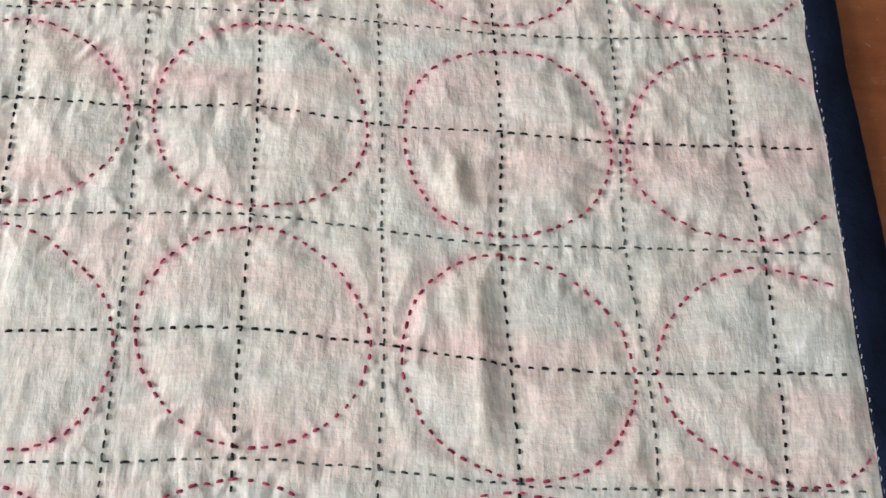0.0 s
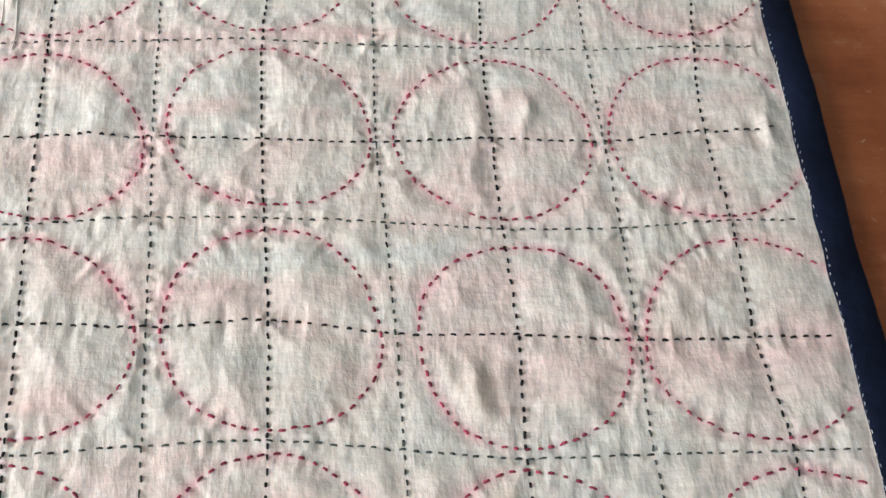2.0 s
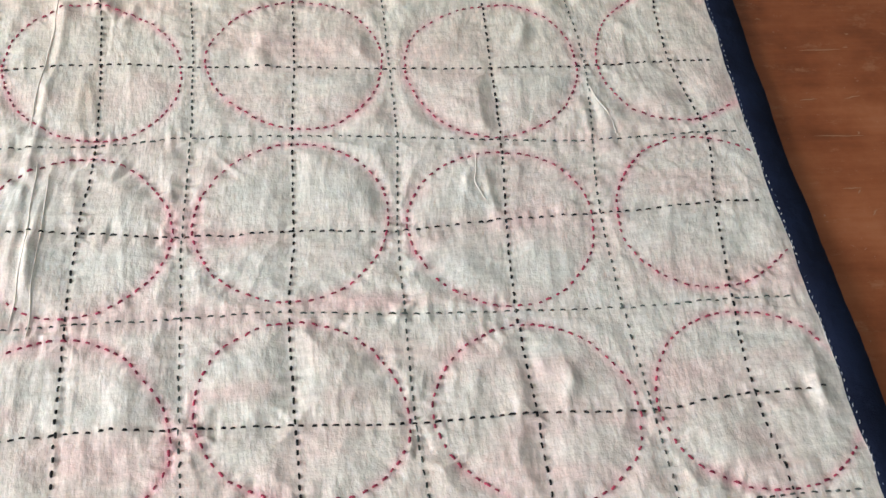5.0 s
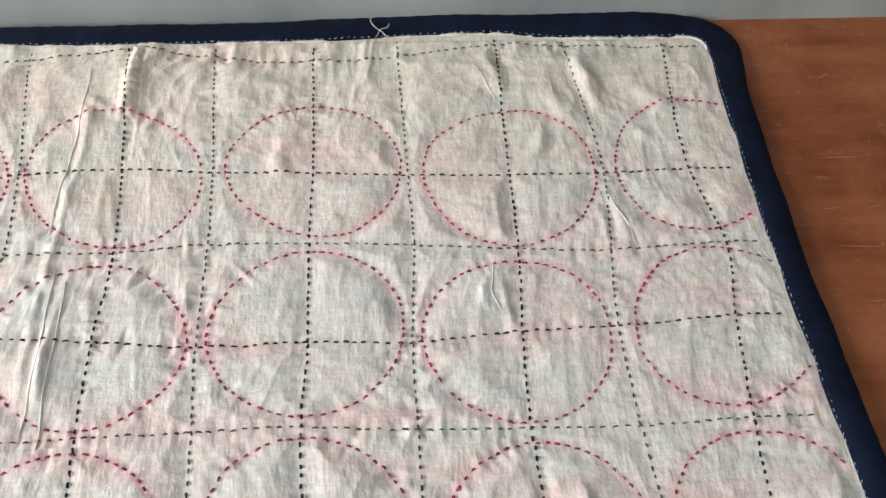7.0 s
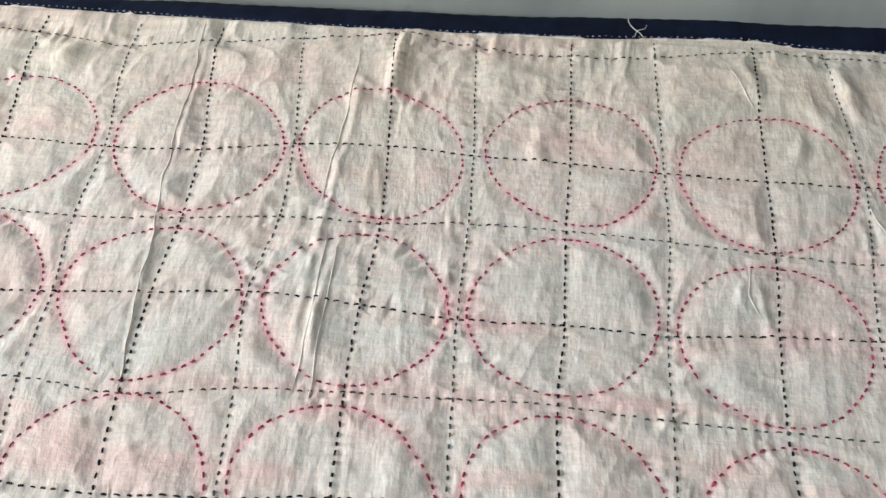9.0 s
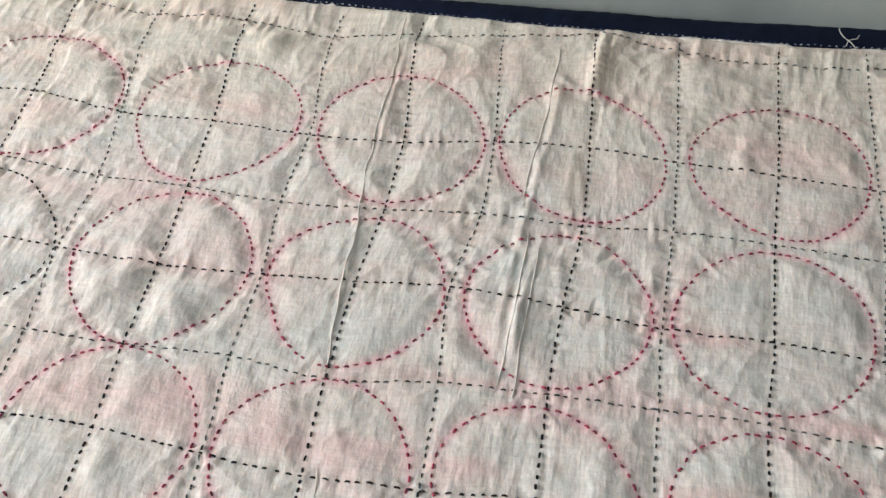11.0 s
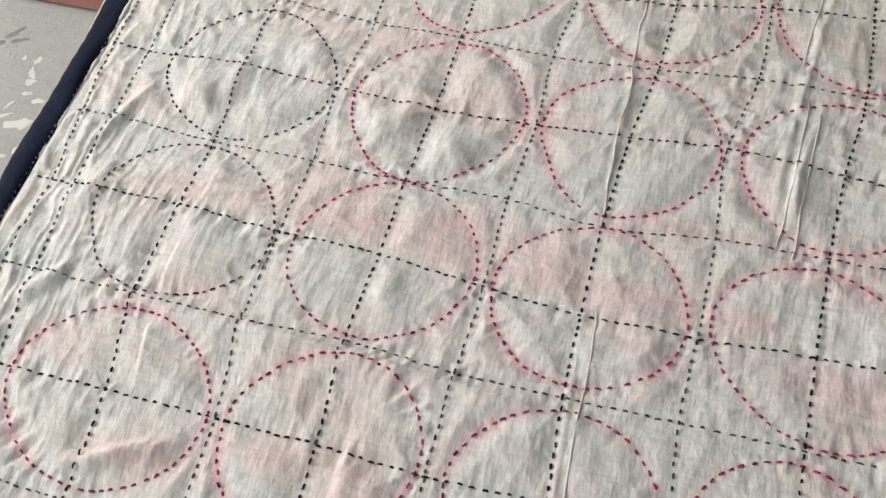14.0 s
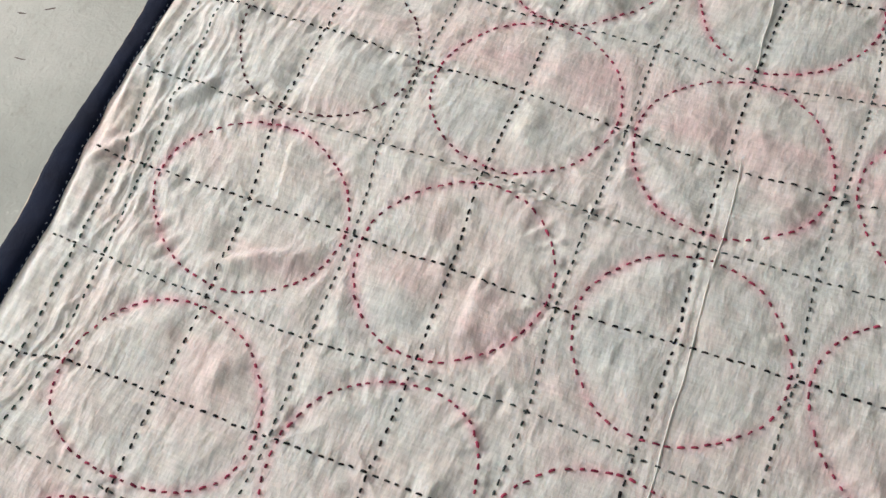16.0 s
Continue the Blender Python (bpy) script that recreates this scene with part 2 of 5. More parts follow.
for x0, x1, z0, z1 in ((LEFT_X - 0.15, DOOR_L - 0.08, FLOOR_Z, CEIL_Z), (JAMB_R, RIGHT_X + 0.15, FLOOR_Z, CEIL_Z), (DOOR_L - 0.08, JAMB_R, 1.75, CEIL_Z)):
    bm = box(x0, x1, WALL_Y, WALL_Y + 0.15, z0, z1)
    if x0 == JAMB_R:
        for vert in bm.verts:                       # the wall is not square to the room
            if vert.co.y < WALL_Y + 0.1:
                vert.co.y += 0.037 * (min(vert.co.x, 0.6) - 0.5)
    tagged(part("wall_north", bm, WALL), wall_label, "wall", kind="structure")
WALL_MARK = plain("pale_wall_scratch", (0.55, 0.56, 0.53), 0.6)
WALL_SCUFF = plain("brown_wall_scuff", (0.17, 0.15, 0.12), 0.7)
main_wall = [o for o in scene.objects if o.name.startswith("wall_north")][1]
for x, z, high, wide, tilt, mat in ((0.140, 0.012, 0.010, 0.0006, 0.10, WALL_MARK), (0.146, 0.018, 0.006, 0.0005, -0.2, WALL_MARK), (0.172, 0.007, 0.0015, 0.004, 0.0, WALL_SCUFF), (0.182, 0.011, 0.0012, 0.0025, 0.4, WALL_SCUFF),
                                    (0.30, 0.020, 0.005, 0.0005, 0.3, WALL_SCUFF), (0.36, 0.022, 0.009, 0.0006, 0.2, WALL_SCUFF), (-0.04, 0.010, 0.0012, 0.003, 0.2, WALL_SCUFF), (-0.02, 0.022, 0.002, 0.003, 0.9, WALL_SCUFF), (0.06, 0.016, 0.004, 0.0005, -0.3, WALL_MARK)):
    y = WALL_Y + 0.037 * (x - 0.5)
    verts, faces = [], []
    for i in range(9):
        s = 2 * i / 8 - 1
        w = wide * (1 - s * s) + 0.0001
        for side, back in ((-1, -0.0002), (0, -0.0006), (1, -0.0002)):
            verts.append((x + side * w + s * high * tilt, y + back, z + s * high))
        if i:
            a = 3 * i
            faces += [(a - 3, a - 2, a + 1, a), (a - 2, a - 1, a + 2, a + 1)]
    mesh_object("scuff", verts, faces, mat, main_wall)
tagged(part("wall_east", box(RIGHT_X, RIGHT_X + 0.15, BACK_Y, WALL_Y, FLOOR_Z, CEIL_Z), WALL), wall_label, "wall", kind="structure")
for y0, y1, z0, z1 in ((BACK_Y, -0.6, FLOOR_Z, CEIL_Z), (0.4, WALL_Y, FLOOR_Z, CEIL_Z), (-0.6, 0.4, FLOOR_Z, 0.3), (-0.6, 0.4, 1.4, CEIL_Z)):
    tagged(part("wall_west", box(LEFT_X - 0.15, LEFT_X, y0, y1, z0, z1), WALL), wall_label, "wall", kind="structure")
for x0, x1, z0, z1 in ((LEFT_X - 0.15, -0.45, FLOOR_Z, CEIL_Z), (0.85, RIGHT_X + 0.15, FLOOR_Z, CEIL_Z), (-0.45, 0.85, 1.75, CEIL_Z)):
    tagged(part("wall_south", box(x0, x1, BACK_Y - 0.15, BACK_Y, z0, z1), WALL), wall_label, "wall", kind="structure")


# ---- wooden door in the wall ----
def wooden_door():
    door = empty("door_1", "dusty pinkish red wooden door with a shadow-dark jamb", "door", (DOOR_L, DOOR_Y, FLOOR_Z))
    door["kind"] = "structure"
    y = DOOR_Y
    inv = Matrix.Translation((-DOOR_L, -DOOR_Y, -FLOOR_Z))

    def piece(name, bm, mat, label=""):
        bm.transform(inv)
        return part(name, bm, mat, door, label)

    piece("bottom_rail", box(DOOR_L, DOOR_R, y - 0.002, y + 0.04, FLOOR_Z + 0.004, FLOOR_Z + 0.040, 0.004), DOOR, "darker worn bottom edge")
    piece("moulding", box(DOOR_L, DOOR_R, y - 0.008, y + 0.03, FLOOR_Z + 0.0405, FLOOR_Z + 0.052, 0.004), DOOR, "rounded ridge of raw wood")
    piece("panel", box(DOOR_L + 0.03, DOOR_R - 0.040, y + 0.004, y + 0.03, FLOOR_Z + 0.053, 1.64), DOOR)
    piece("stile", box(DOOR_R - 0.039, DOOR_R, y - 0.002, y + 0.035, FLOOR_Z + 0.053, 1.64, 0.003), DOOR, "chipped brownish stile")
    piece("stile", box(DOOR_L, DOOR_L + 0.029, y - 0.002, y + 0.035, FLOOR_Z + 0.053, 1.64, 0.003), DOOR)
    # jambs and lintel carry the shadow of the recess in their colour
    piece("jamb", box(DOOR_R + 0.002, JAMB_R, y + 0.05, y + 0.14, FLOOR_Z + 0.002, 1.745, 0.003), DARK_DOOR, "recessed jamb, coloured dark for the shadowed gap")
    piece("jamb", box(DOOR_L - 0.078, DOOR_L - 0.002, y + 0.05, y + 0.14, FLOOR_Z + 0.002, 1.745, 0.003), DARK_DOOR)
    piece("lintel", box(DOOR_L - 0.078, JAMB_R, y + 0.05, y + 0.14, 1.65, 1.745), DARK_DOOR)
    verts, faces = [], []
    for i in range(15):
        s = i / 14
        x = -0.762 + 0.010 * math.sin(2.1 * s) - 0.004 * s
        z = -0.06 - 0.125 * s
        w = 0.0028 - 0.0012 * s + 0.0009 * math.sin(9 * s) + (0.0012 if i > 12 else 0)
        verts += [(x - w, y + 0.0035, z), (x, y + 0.0005, z), (x + w, y + 0.0035, z)]
        if i:
            a = 3 * i
            faces += [(a - 3, a, a + 1, a - 2), (a - 2, a + 1, a + 2, a - 1)]
    drip = mesh_object("paint_drip", [inv @ Vector(v) for v in verts], faces, CREAM, door, "cream run of dried paint")
    return door


wooden_door()

# ---- low wooden table ----
TOP_Z = -0.006
TABLE_L, TABLE_R, TABLE_N, TABLE_F = -0.47, 1.05, -0.95, 0.4395


def low_table():
    table = empty("low_table", "polished red-brown wooden table, scratched, standing against the wall", "table", (0.3, -0.25, FLOOR_Z))
    inv = Matrix.Translation((-0.3, 0.25, -FLOOR_Z))

    def piece(name, bm, label=""):
        bm.transform(inv)
        return part(name, bm, WOOD, table, label)

    top = box(TABLE_L, TABLE_R, TABLE_N, TABLE_F, TOP_Z - 0.028, TOP_Z, 0.004)
    for vert in top.verts:
        if vert.co.y > 0:
            vert.co.y += 0.037 * (min(vert.co.x, 0.5) - 0.5)
    piece("tabletop", top)
    for x in (TABLE_L + 0.05, TABLE_R - 0.11):
        for y in (TABLE_N + 0.05, TABLE_F - 0.15):
            piece("leg", box(x, x + 0.06, y, y + 0.06, FLOOR_Z, TOP_Z - 0.0285, 0.004))
    piece("apron", box(TABLE_L + 0.112, TABLE_R - 0.112, TABLE_F - 0.13, TABLE_F - 0.105, TOP_Z - 0.1, TOP_Z - 0.0285))
    piece("apron", box(TABLE_L + 0.112, TABLE_R - 0.112, TABLE_N + 0.065, TABLE_N + 0.09, TOP_Z - 0.1, TOP_Z - 0.0285))
    piece("apron", box(TABLE_L + 0.065, TABLE_L + 0.09, TABLE_N + 0.112, TABLE_F - 0.152, TOP_Z - 0.1, TOP_Z - 0.0285))
    piece("apron", box(TABLE_R - 0.09, TABLE_R - 0.065, TABLE_N + 0.112, TABLE_F - 0.152, TOP_Z - 0.1, TOP_Z - 0.0285))
    # scratches down to the raw wood
    rng = random.Random(5)
    marks = [(0.462, 0.185, 0.034, -1), (0.475, 0.265, 0.030, 0), (0.452, 0.218, 0.012, 4)]
    for _ in range(90):
        marks.append((rng.uniform(0.43, 0.64), rng.uniform(-0.3, 0.41), rng.choice((0.003, 0.004, 0.006, 0.012)), rng.gauss(0, 35)))
    for x, y, length, turn in marks:
        verts, faces = [], []
        a = radians(turn)
        n = 6
        wide = rng.uniform(0.00025, 0.0006)
        for i in range(n + 1):
            s = i / n - 0.5
            w = wide * (1 - (2 * s) ** 2) + 0.00008
            b = rng.gauss(0, 0.00025)
            for side in (-1, 1):
                px, py = length * s, side * w + b
                verts.append(inv @ Vector((x + px * math.cos(a) - py * math.sin(a), y + px * math.sin(a) + py * math.cos(a), TOP_Z + 0.0003)))
            if i:
                faces.append((2 * i - 2, 2 * i - 1, 2 * i + 1, 2 * i)[::-1])
        mesh_object("scratch", verts, faces, RAW_WOOD, table)
    return table


low_table()

# ---- splashes on the floor ----
rng = random.Random(9)


def splash(name, x, y, rx, ry, turn, material, label, category):
    bm = bmesh.new()
    n = 44
    rx, ry = rx * 0.72, ry * 0.72
    ring_in, ring_out = [], []
    ph = [rng.uniform(0, 6.28) for _ in range(4)]
    for i in range(n):
        a = 2 * math.pi * i / n
        k = 1 + 0.22 * math.sin(2 * a + ph[0]) + 0.16 * math.sin(3 * a + ph[1]) + 0.10 * math.sin(5 * a + ph[2]) + 0.07 * math.sin(8 * a + ph[3])
        for f, z, lst in ((1.0, 0.0001, ring_out), (0.9, 0.0004, ring_in)):
            px, py = rx * k * f * math.cos(a), ry * k * f * math.sin(a)
            c, s = math.cos(turn), math.sin(turn)
            lst.append(bm.verts.new((px * c - py * s, px * s + py * c, z)))
    for i in range(n):
        j = (i + 1) % n
        bm.faces.new((ring_out[i], ring_out[j], ring_in[j], ring_in[i]))
    bm.faces.new(ring_in)
    ob = part(name, bm, material)
    ob.location = (x, y, FLOOR_Z)
    return tagged(ob, label, category, "splashes on the floor")


for x, y, rx, ry, turn in ((-0.880, 0.338, 0.004, 0.006, 0), (-0.861, 0.338, 0.006, 0.008, 0.3), (-0.856, 0.318, 0.006, 0.012, 0.5), (-0.850, 0.305, 0.010, 0.006, 0.9), (-0.843, 0.288, 0.008, 0.005, 0.2),
                          (-0.853, 0.268, 0.004, 0.009, -0.5), (-0.823, 0.281, 0.010, 0.006, 0), (-0.853, 0.250, 0.016, 0.004, 0.6), (-0.825, 0.245, 0.019, 0.012, 0.4), (-0.868, 0.236, 0.010, 0.003, 0.7),
                          (-0.800, 0.215, 0.012, 0.010, 0.2), (-0.815, 0.200, 0.007, 0.003, 0.2)):
    splash("paint_splash", x, y, rx, ry, turn, PAINT, "dried white paint splash on the cement floor", "paint splash")
for x, y, rx, ry, turn in ((-0.945, 0.345, 0.028, 0.012, 0.3), (-0.918, 0.372, 0.018, 0.006, 0.9), (-0.905, 0.362, 0.014, 0.005, 0.6)):
    splash("glue_stain", x, y, rx, ry, turn, STAIN, "dark grey flat stain on the cement floor", "stain")
for x, y, turn in ((-0.914, 0.120, 0.25), (-0.886, 0.137, 0.55), (-0.872, 0.067, 0.1)):
    splash("wood_sliver", x, y, 0.008, 0.0012, turn, DARK_DOOR, "tiny dark sliver lying on the cement floor", "sliver")

# ---- the quilt: its lattice of stitched lines ----
# every line: thread, nominal place, and its wander in millimetres at the lines that cross it
UPRIGHT, LEVEL, RINGS = [], [], []


def upright(thread, x, wander):
    UPRIGHT.append((thread, x, wander))


def level(thread, y, wander):
    LEVEL.append((thread, y, wander))


def ring(x, y, rx, ry, bent=(0, 0, 0, 0, 0), thread="crimson"):
    """One hand-drawn circle; bent: its swellings in thousandths, second to fourth order."""
    RINGS.append((x, y, rx, ry, [v / 1000 for v in bent], thread))


upright("black", 0.3615, (10.5, 2, 10.5, 1.8, -6, -10, -5.5, -5.5, 1.5, 0.8, -1.3, -5.1, -8.4, -11.1, -13.2))
upright("slate", 0.2990, (-1, 7, 0, -6, -6, -3, -1, -0.5, -1, 5.3, 6, 0.6, -2.3, -4.2, -5.5))
upright("black", 0.2409, (7.1, 2.9, 1.3, -4.1, -6.9, -4.9, -3.5, 0.1, -0.9, 3.1, 6.1, 4.2, 2.8, 2, 1.6))
upright("slate", 0.1798, (-3.3, -1.8, -1.3, -5.8, -5.8, -5.3, -1.3, 2.7, 5.2, 8.2, 8.2, 7.9, 8.1, 8.4, 9))
upright("black", 0.1189, (-2.4, -1.8, -3.5, -3.4, -6.3, -3.9, -0.9, 3.1, 5.3, 6.1, 8.1, 11.4, 13.3, 14.9, 16.3))
upright("slate", 0.0607, (-13.2, -7.2, -5.7, -6.7, -4.7, -2.2, 1.8, 4.8, 8.3, 11.3, 13.3, 16.2, 18.8, 21.2, 23.5))
upright("black", -0.0023, (-10.7, -1.5, 2.9, -0.7, -0.6, 2.3, 4.9, 8.7, 12.4, 15.6, 18.6, 21.9, 25.1, 28.2, 31.3))
upright("slate", -0.0638, (-16.2, -3.2, 0.8, -6.7, 0.8, 5.1, 6.8, 14.4, 16.6, 20, 23.6, 27.5, 31.4, 35.2, 39.1))
upright("black", -0.1234, (-19.1, -3.6, -1.1, -3.2, -1.5, 3.2, 8.4, 16.6, 20.6, 24.3, 28.5, 33, 37.5, 42.1, 46.7))
upright("slate", -0.1809, (-24.1, -11.1, -11.1, -3.6, -2.1, 4.9, 8.4, 14, 24.4, 28.2, 33.1, 38.3, 43.5, 48.8, 54.1))
upright("black", -0.2426, (-33.9, -20.9, -14.4, -7.7, -3.8, 1.6, 5.6, 16.8, 25.6, 31.6, 38.1, 44.1, 50, 56, 62.1))
upright("slate", -0.3054, (-43.6, -26.6, -14.6, -13.6, -3.6, 0.4, 7.4, 21.6, 31.4, 41.4, 44.3, 50.1, 56.6, 63.3, 70.2))
upright("black", -0.3702, (-49.4, -34.8, -28.8, -20.1, -7.9, -4.8, 2.6, 20, 32.7, 40.7, 48.4, 56, 63.4, 70.9, 78.6))
upright("green", -0.4498, (-43.7, -34.5, -25.3, -14.9, -7.2, 0.5, 14.3, 29.3, 43.8, 55.7, 55.7, 63.5, 71.7, 80.1, 88.9))
upright("green", -0.4719, (-47.1, -38.9, -30.7, -20.9, -7.4, 6.1, 14.1, 35.5, 47.6, 61.2, 58.5, 65.9, 74.1, 82.8, 91.7))
level("slate", 0.3670, (11, 12, 14, 1, -4, 1.5, 11, 2, -7, -18, -11, -12, -3.1, -3.2, -3.4))
level("black", 0.2496, (1.2, -1.6, -1.8, -0.1, 3.4, 5.4, 9.9, 6.4, -4.7, -7.6, -4.4, -5.6, 5.4, -3.3, -5.2))
level("slate", 0.1859, (0.1, -3.9, -1.5, 3.6, 7.2, 8.1, 3.3, 2.6, -3.2, -7.9, -4.5, -4.9, 2.4, -2.1, -3.6))
level("black", 0.1210, (8.2, 3, 1.3, -4, -1.6, -3, 3.1, 7, 1.2, -3, -7, -4, 0, -4, -3.5))
level("slate", 0.0577, (2.8, 0.3, 1.2, 2.3, 6.9, 6.3, 5.1, 2.8, -6.3, -0.7, -4.4, -3.7, -5.6, -2.7, -3.7))
level("black", -0.0037, (5.2, -1.3, 0.4, -1.3, 1.3, 2.7, 3.8, -2.4, -4.9, -2.3, 2.8, 1.7, 3.6, -0.7, -1))
level("slate", -0.0605, (5.5, 1.5, 1.9, 6.5, 9.6, 10.5, 7.7, 5, 1.5, -1, 0.5, -5, -7.1, -8, -8.1))
level("black", -0.1199, (-1.1, -1.6, 2.7, 4.4, 12.4, 9.9, 12.4, 9.1, 4.9, -0.7, -1.3, -3.3, -6.1, -10.3, -11.5))
level("slate", -0.1807, (2.7, 2.7, 2.4, 7.7, 13.7, 12.7, 9, 5.6, 4.2, 4.2, -0.3, -6.3, -7.3, -8.9, -9))
level("black", -0.2342, (-2.8, -4.8, -2.8, 5.2, 11.2, 9.2, 6.4, 4.2, 2.6, 1.4, -0.8, -5.8, -10.1, -17, -21.9))
level("slate", -0.2886, (0, -1.4, -0.4, 4.6, 7.6, 4.6, 4, 2.6, 1.2, -0.2, -2.2, -5, -7.4, -9.7, -10.6))
level("black", -0.3450, (2.4, 1.7, 2.1, 3.7, 4.5, 3.6, 2.7, 1.5, 0.3, -1.1, -2.8, -4.7, -6.6, -8.5, -9.2))
level("slate", -0.4010, (4, 3.4, 3.2, 3.4, 3.4, 2.8, 1.9, 0.8, -0.3, -1.6, -3.1, -4.6, -6.2, -7.9, -8.5))
level("black", -0.4570, (5, 4.2, 3.8, 3.4, 3, 2.4, 1.5, 0.4, -0.7, -1.9, -3.2, -4.6, -6.1, -7.7, -8.2))
level("slate", -0.5130, (5.5, 4.7, 4.1, 3.5, 2.9, 2.2, 1.3, 0.2, -0.9, -2.1, -3.4, -4.7, -6.1, -7.6, -8.1))
ring(0.3726, 0.2582, 0.0594, 0.0598, (69, 42, -3, 5, -5))
ring(0.2448, 0.2492, 0.0565, 0.0612, (35, -11, 18, -4, -12))
ring(0.1189, 0.2580, 0.0556, 0.0581, (-17, -26, 15, 8, 3))
ring(-0.0083, 0.2538, 0.0549, 0.0598, (-84, 2, 9, -8, 4))
ring(-0.1305, 0.2508, 0.0571, 0.0618, (-53, 6, 6, 8, -7))
ring(-0.2612, 0.2490, 0.0583, 0.0604, (-21, 9, 23, 13, -13))
ring(-0.4002, 0.2550, 0.0615, 0.0623, (-81, 16, 24, -9, 11))
ring(0.3577, 0.1255, 0.0560, 0.0560, (66, 26, 2, 3, 5))
ring(0.2343, 0.1189, 0.0541, 0.0561, (14, -11, 16, -2, 0))
ring(0.1149, 0.1287, 0.0549, 0.0574, (19, -6, -1, 3, 5))
ring(-0.0059, 0.1233, 0.0538, 0.0553, (-27, -6, 5, 13, -10))
ring(-0.1259, 0.1180, 0.0537, 0.0562, (-22, -9, 26, 11, -23))
ring(-0.2492, 0.1156, 0.0560, 0.0601, (-20, -4, 16, 16, -6))
ring(-0.3825, 0.1155, 0.0602, 0.0582, (-67, 3, -18, 18, 7), "black")
ring(0.3528, -0.0006, 0.0536, 0.0524, (7, -3, -1, -4, 6))
ring(0.2371, -0.0017, 0.0522, 0.0511, (-23, -14, -4, 10, 0))
ring(0.1181, 0.0065, 0.0531, 0.0506, (-56, -1, -18, -10, -6))
ring(0.0008, 0.0017, 0.0532, 0.0513, (-100, -12, -10, 3, -12))
ring(-0.1184, -0.0005, 0.0534, 0.0513, (-25, -4, -7, 4, -12))
ring(-0.2383, -0.0025, 0.0553, 0.0539, (-10, -4, -9, 5, 1))
ring(-0.3681, -0.0080, 0.0606, 0.0556, (-70, 12, 6, 0, -14), "maroon")
ring(0.3569, -0.1198, 0.0549, 0.0530, (16, 2, -9, -4, 15))
ring(0.2435, -0.1213, 0.0510, 0.0530, (-12, 5, 8, -15, -11))
ring(0.1237, -0.1108, 0.0518, 0.0530, (-44, -3, -17, -11, -10))
ring(0.0089, -0.1125, 0.0512, 0.0506, (-79, 4, 2, 9, -2))
ring(-0.1042, -0.1167, 0.0526, 0.0503, (-8, 1, 5, 13, -13))
ring(-0.2248, -0.1213, 0.0527, 0.0524, (5, -4, 11, 4, -6))
ring(-0.3481, -0.1278, 0.0606, 0.0519, (-62, -7, 3, 8, -1))
ring(0.3647, -0.2358, 0.0555, 0.0496, (11, -2, 28, 17, 26))
ring(0.2469, -0.2361, 0.0510, 0.0513, (-58, 6, -6, -3, 8))
ring(0.1301, -0.2249, 0.0510, 0.0510, (-59, 6, -5, 6, -6))
ring(0.0154, -0.2301, 0.0559, 0.0513, (-37, -8, -65, -5, 36))
ring(-0.1000, -0.2370, 0.0530, 0.0500, (0, 0, 0, 0, 0))
ring(-0.2087, -0.2374, 0.0506, 0.0512, (24, -14, -15, -13, -10))
ring(-0.3290, -0.2434, 0.0586, 0.0485, (-30, 19, -35, -13, -2))
for row in (11, 13):
    for col in range(7):
        i = 2 * col
        ring(UPRIGHT[i][1] + UPRIGHT[i][2][row] / 1000, LEVEL[row][1] + LEVEL[row][2][i] / 1000, 0.0535, 0.0505)

# knots of the lattice, with the four borders added; x falls, y falls
RIGHT_IN, LEFT_IN, TOP_IN, LOW_IN = 0.402, -0.4885, 0.3885, -0.545
KX = np.array([RIGHT_IN] + [u[1] for u in UPRIGHT] + [LEFT_IN])
KY = np.array([TOP_IN] + [l[1] for l in LEVEL] + [LOW_IN])
NX, NY = len(KX), len(KY)
OFF = np.zeros((NX, NY, 2))
for i, (_, _, wander) in enumerate(UPRIGHT):
    OFF[i + 1, 1:-1, 0] = np.array(wander) / 1000
for j, (_, _, wander) in enumerate(LEVEL):
    OFF[1:-1, j + 1, 1] = np.array(wander) / 1000
OFF[:, 0, 0], OFF[:, -1, 0] = OFF[:, 1, 0] * 1.03, OFF[:, -2, 0]
OFF[0, :, 1], OFF[-1, :, 1] = OFF[1, :, 1], OFF[-2, :, 1]
OFF[0, :, 0] = np.interp(KY, [-0.55, -0.1, 0.2, 0.32, 0.40], [-0.003, -0.001, -0.002, 0.003, 0.006])
OFF[-1, :, 0] = np.interp(KY, [-0.55, -0.2, -0.119, -0.038, 0.02, 0.116, 0.205, 0.327, 0.40], [0.105, 0.0445, 0.0240, 0.0085, 0.0015, -0.0105, -0.0245, -0.0405, -0.047])
OFF[:, 0, 1] = np.interp(KX, [-0.5, -0.227, -0.142, 0.0, 0.11, 0.237, 0.32, 0.40], [0.003, 0.0015, -0.002, -0.0025, -0.0005, 0.008, 0.0, 0.003])
OFF[:, -1, 1] = 0


def hermite(knots, values, q):
    """Smooth curve through values (first axis) at rising knots."""
    slope = np.gradient(values, knots, axis=0)
    k = np.clip(np.searchsorted(knots, q) - 1, 0, len(knots) - 2)
    h = knots[k + 1] - knots[k]
    s = (q - knots[k]) / h
    ex = (slice(None),) + (None,) * (values.ndim - 1)
    s, h = s[ex], h[ex]
    return ((1 + 2 * s) * (1 - s) ** 2 * values[k] + s * (1 - s) ** 2 * h * slope[k] + s * s * (3 - 2 * s) * values[k + 1] + s * s * (s - 1) * h * slope[k + 1])


RX, RY, ROFF = KX[::-1].copy(), KY[::-1].copy(), OFF[::-1, ::-1].copy()


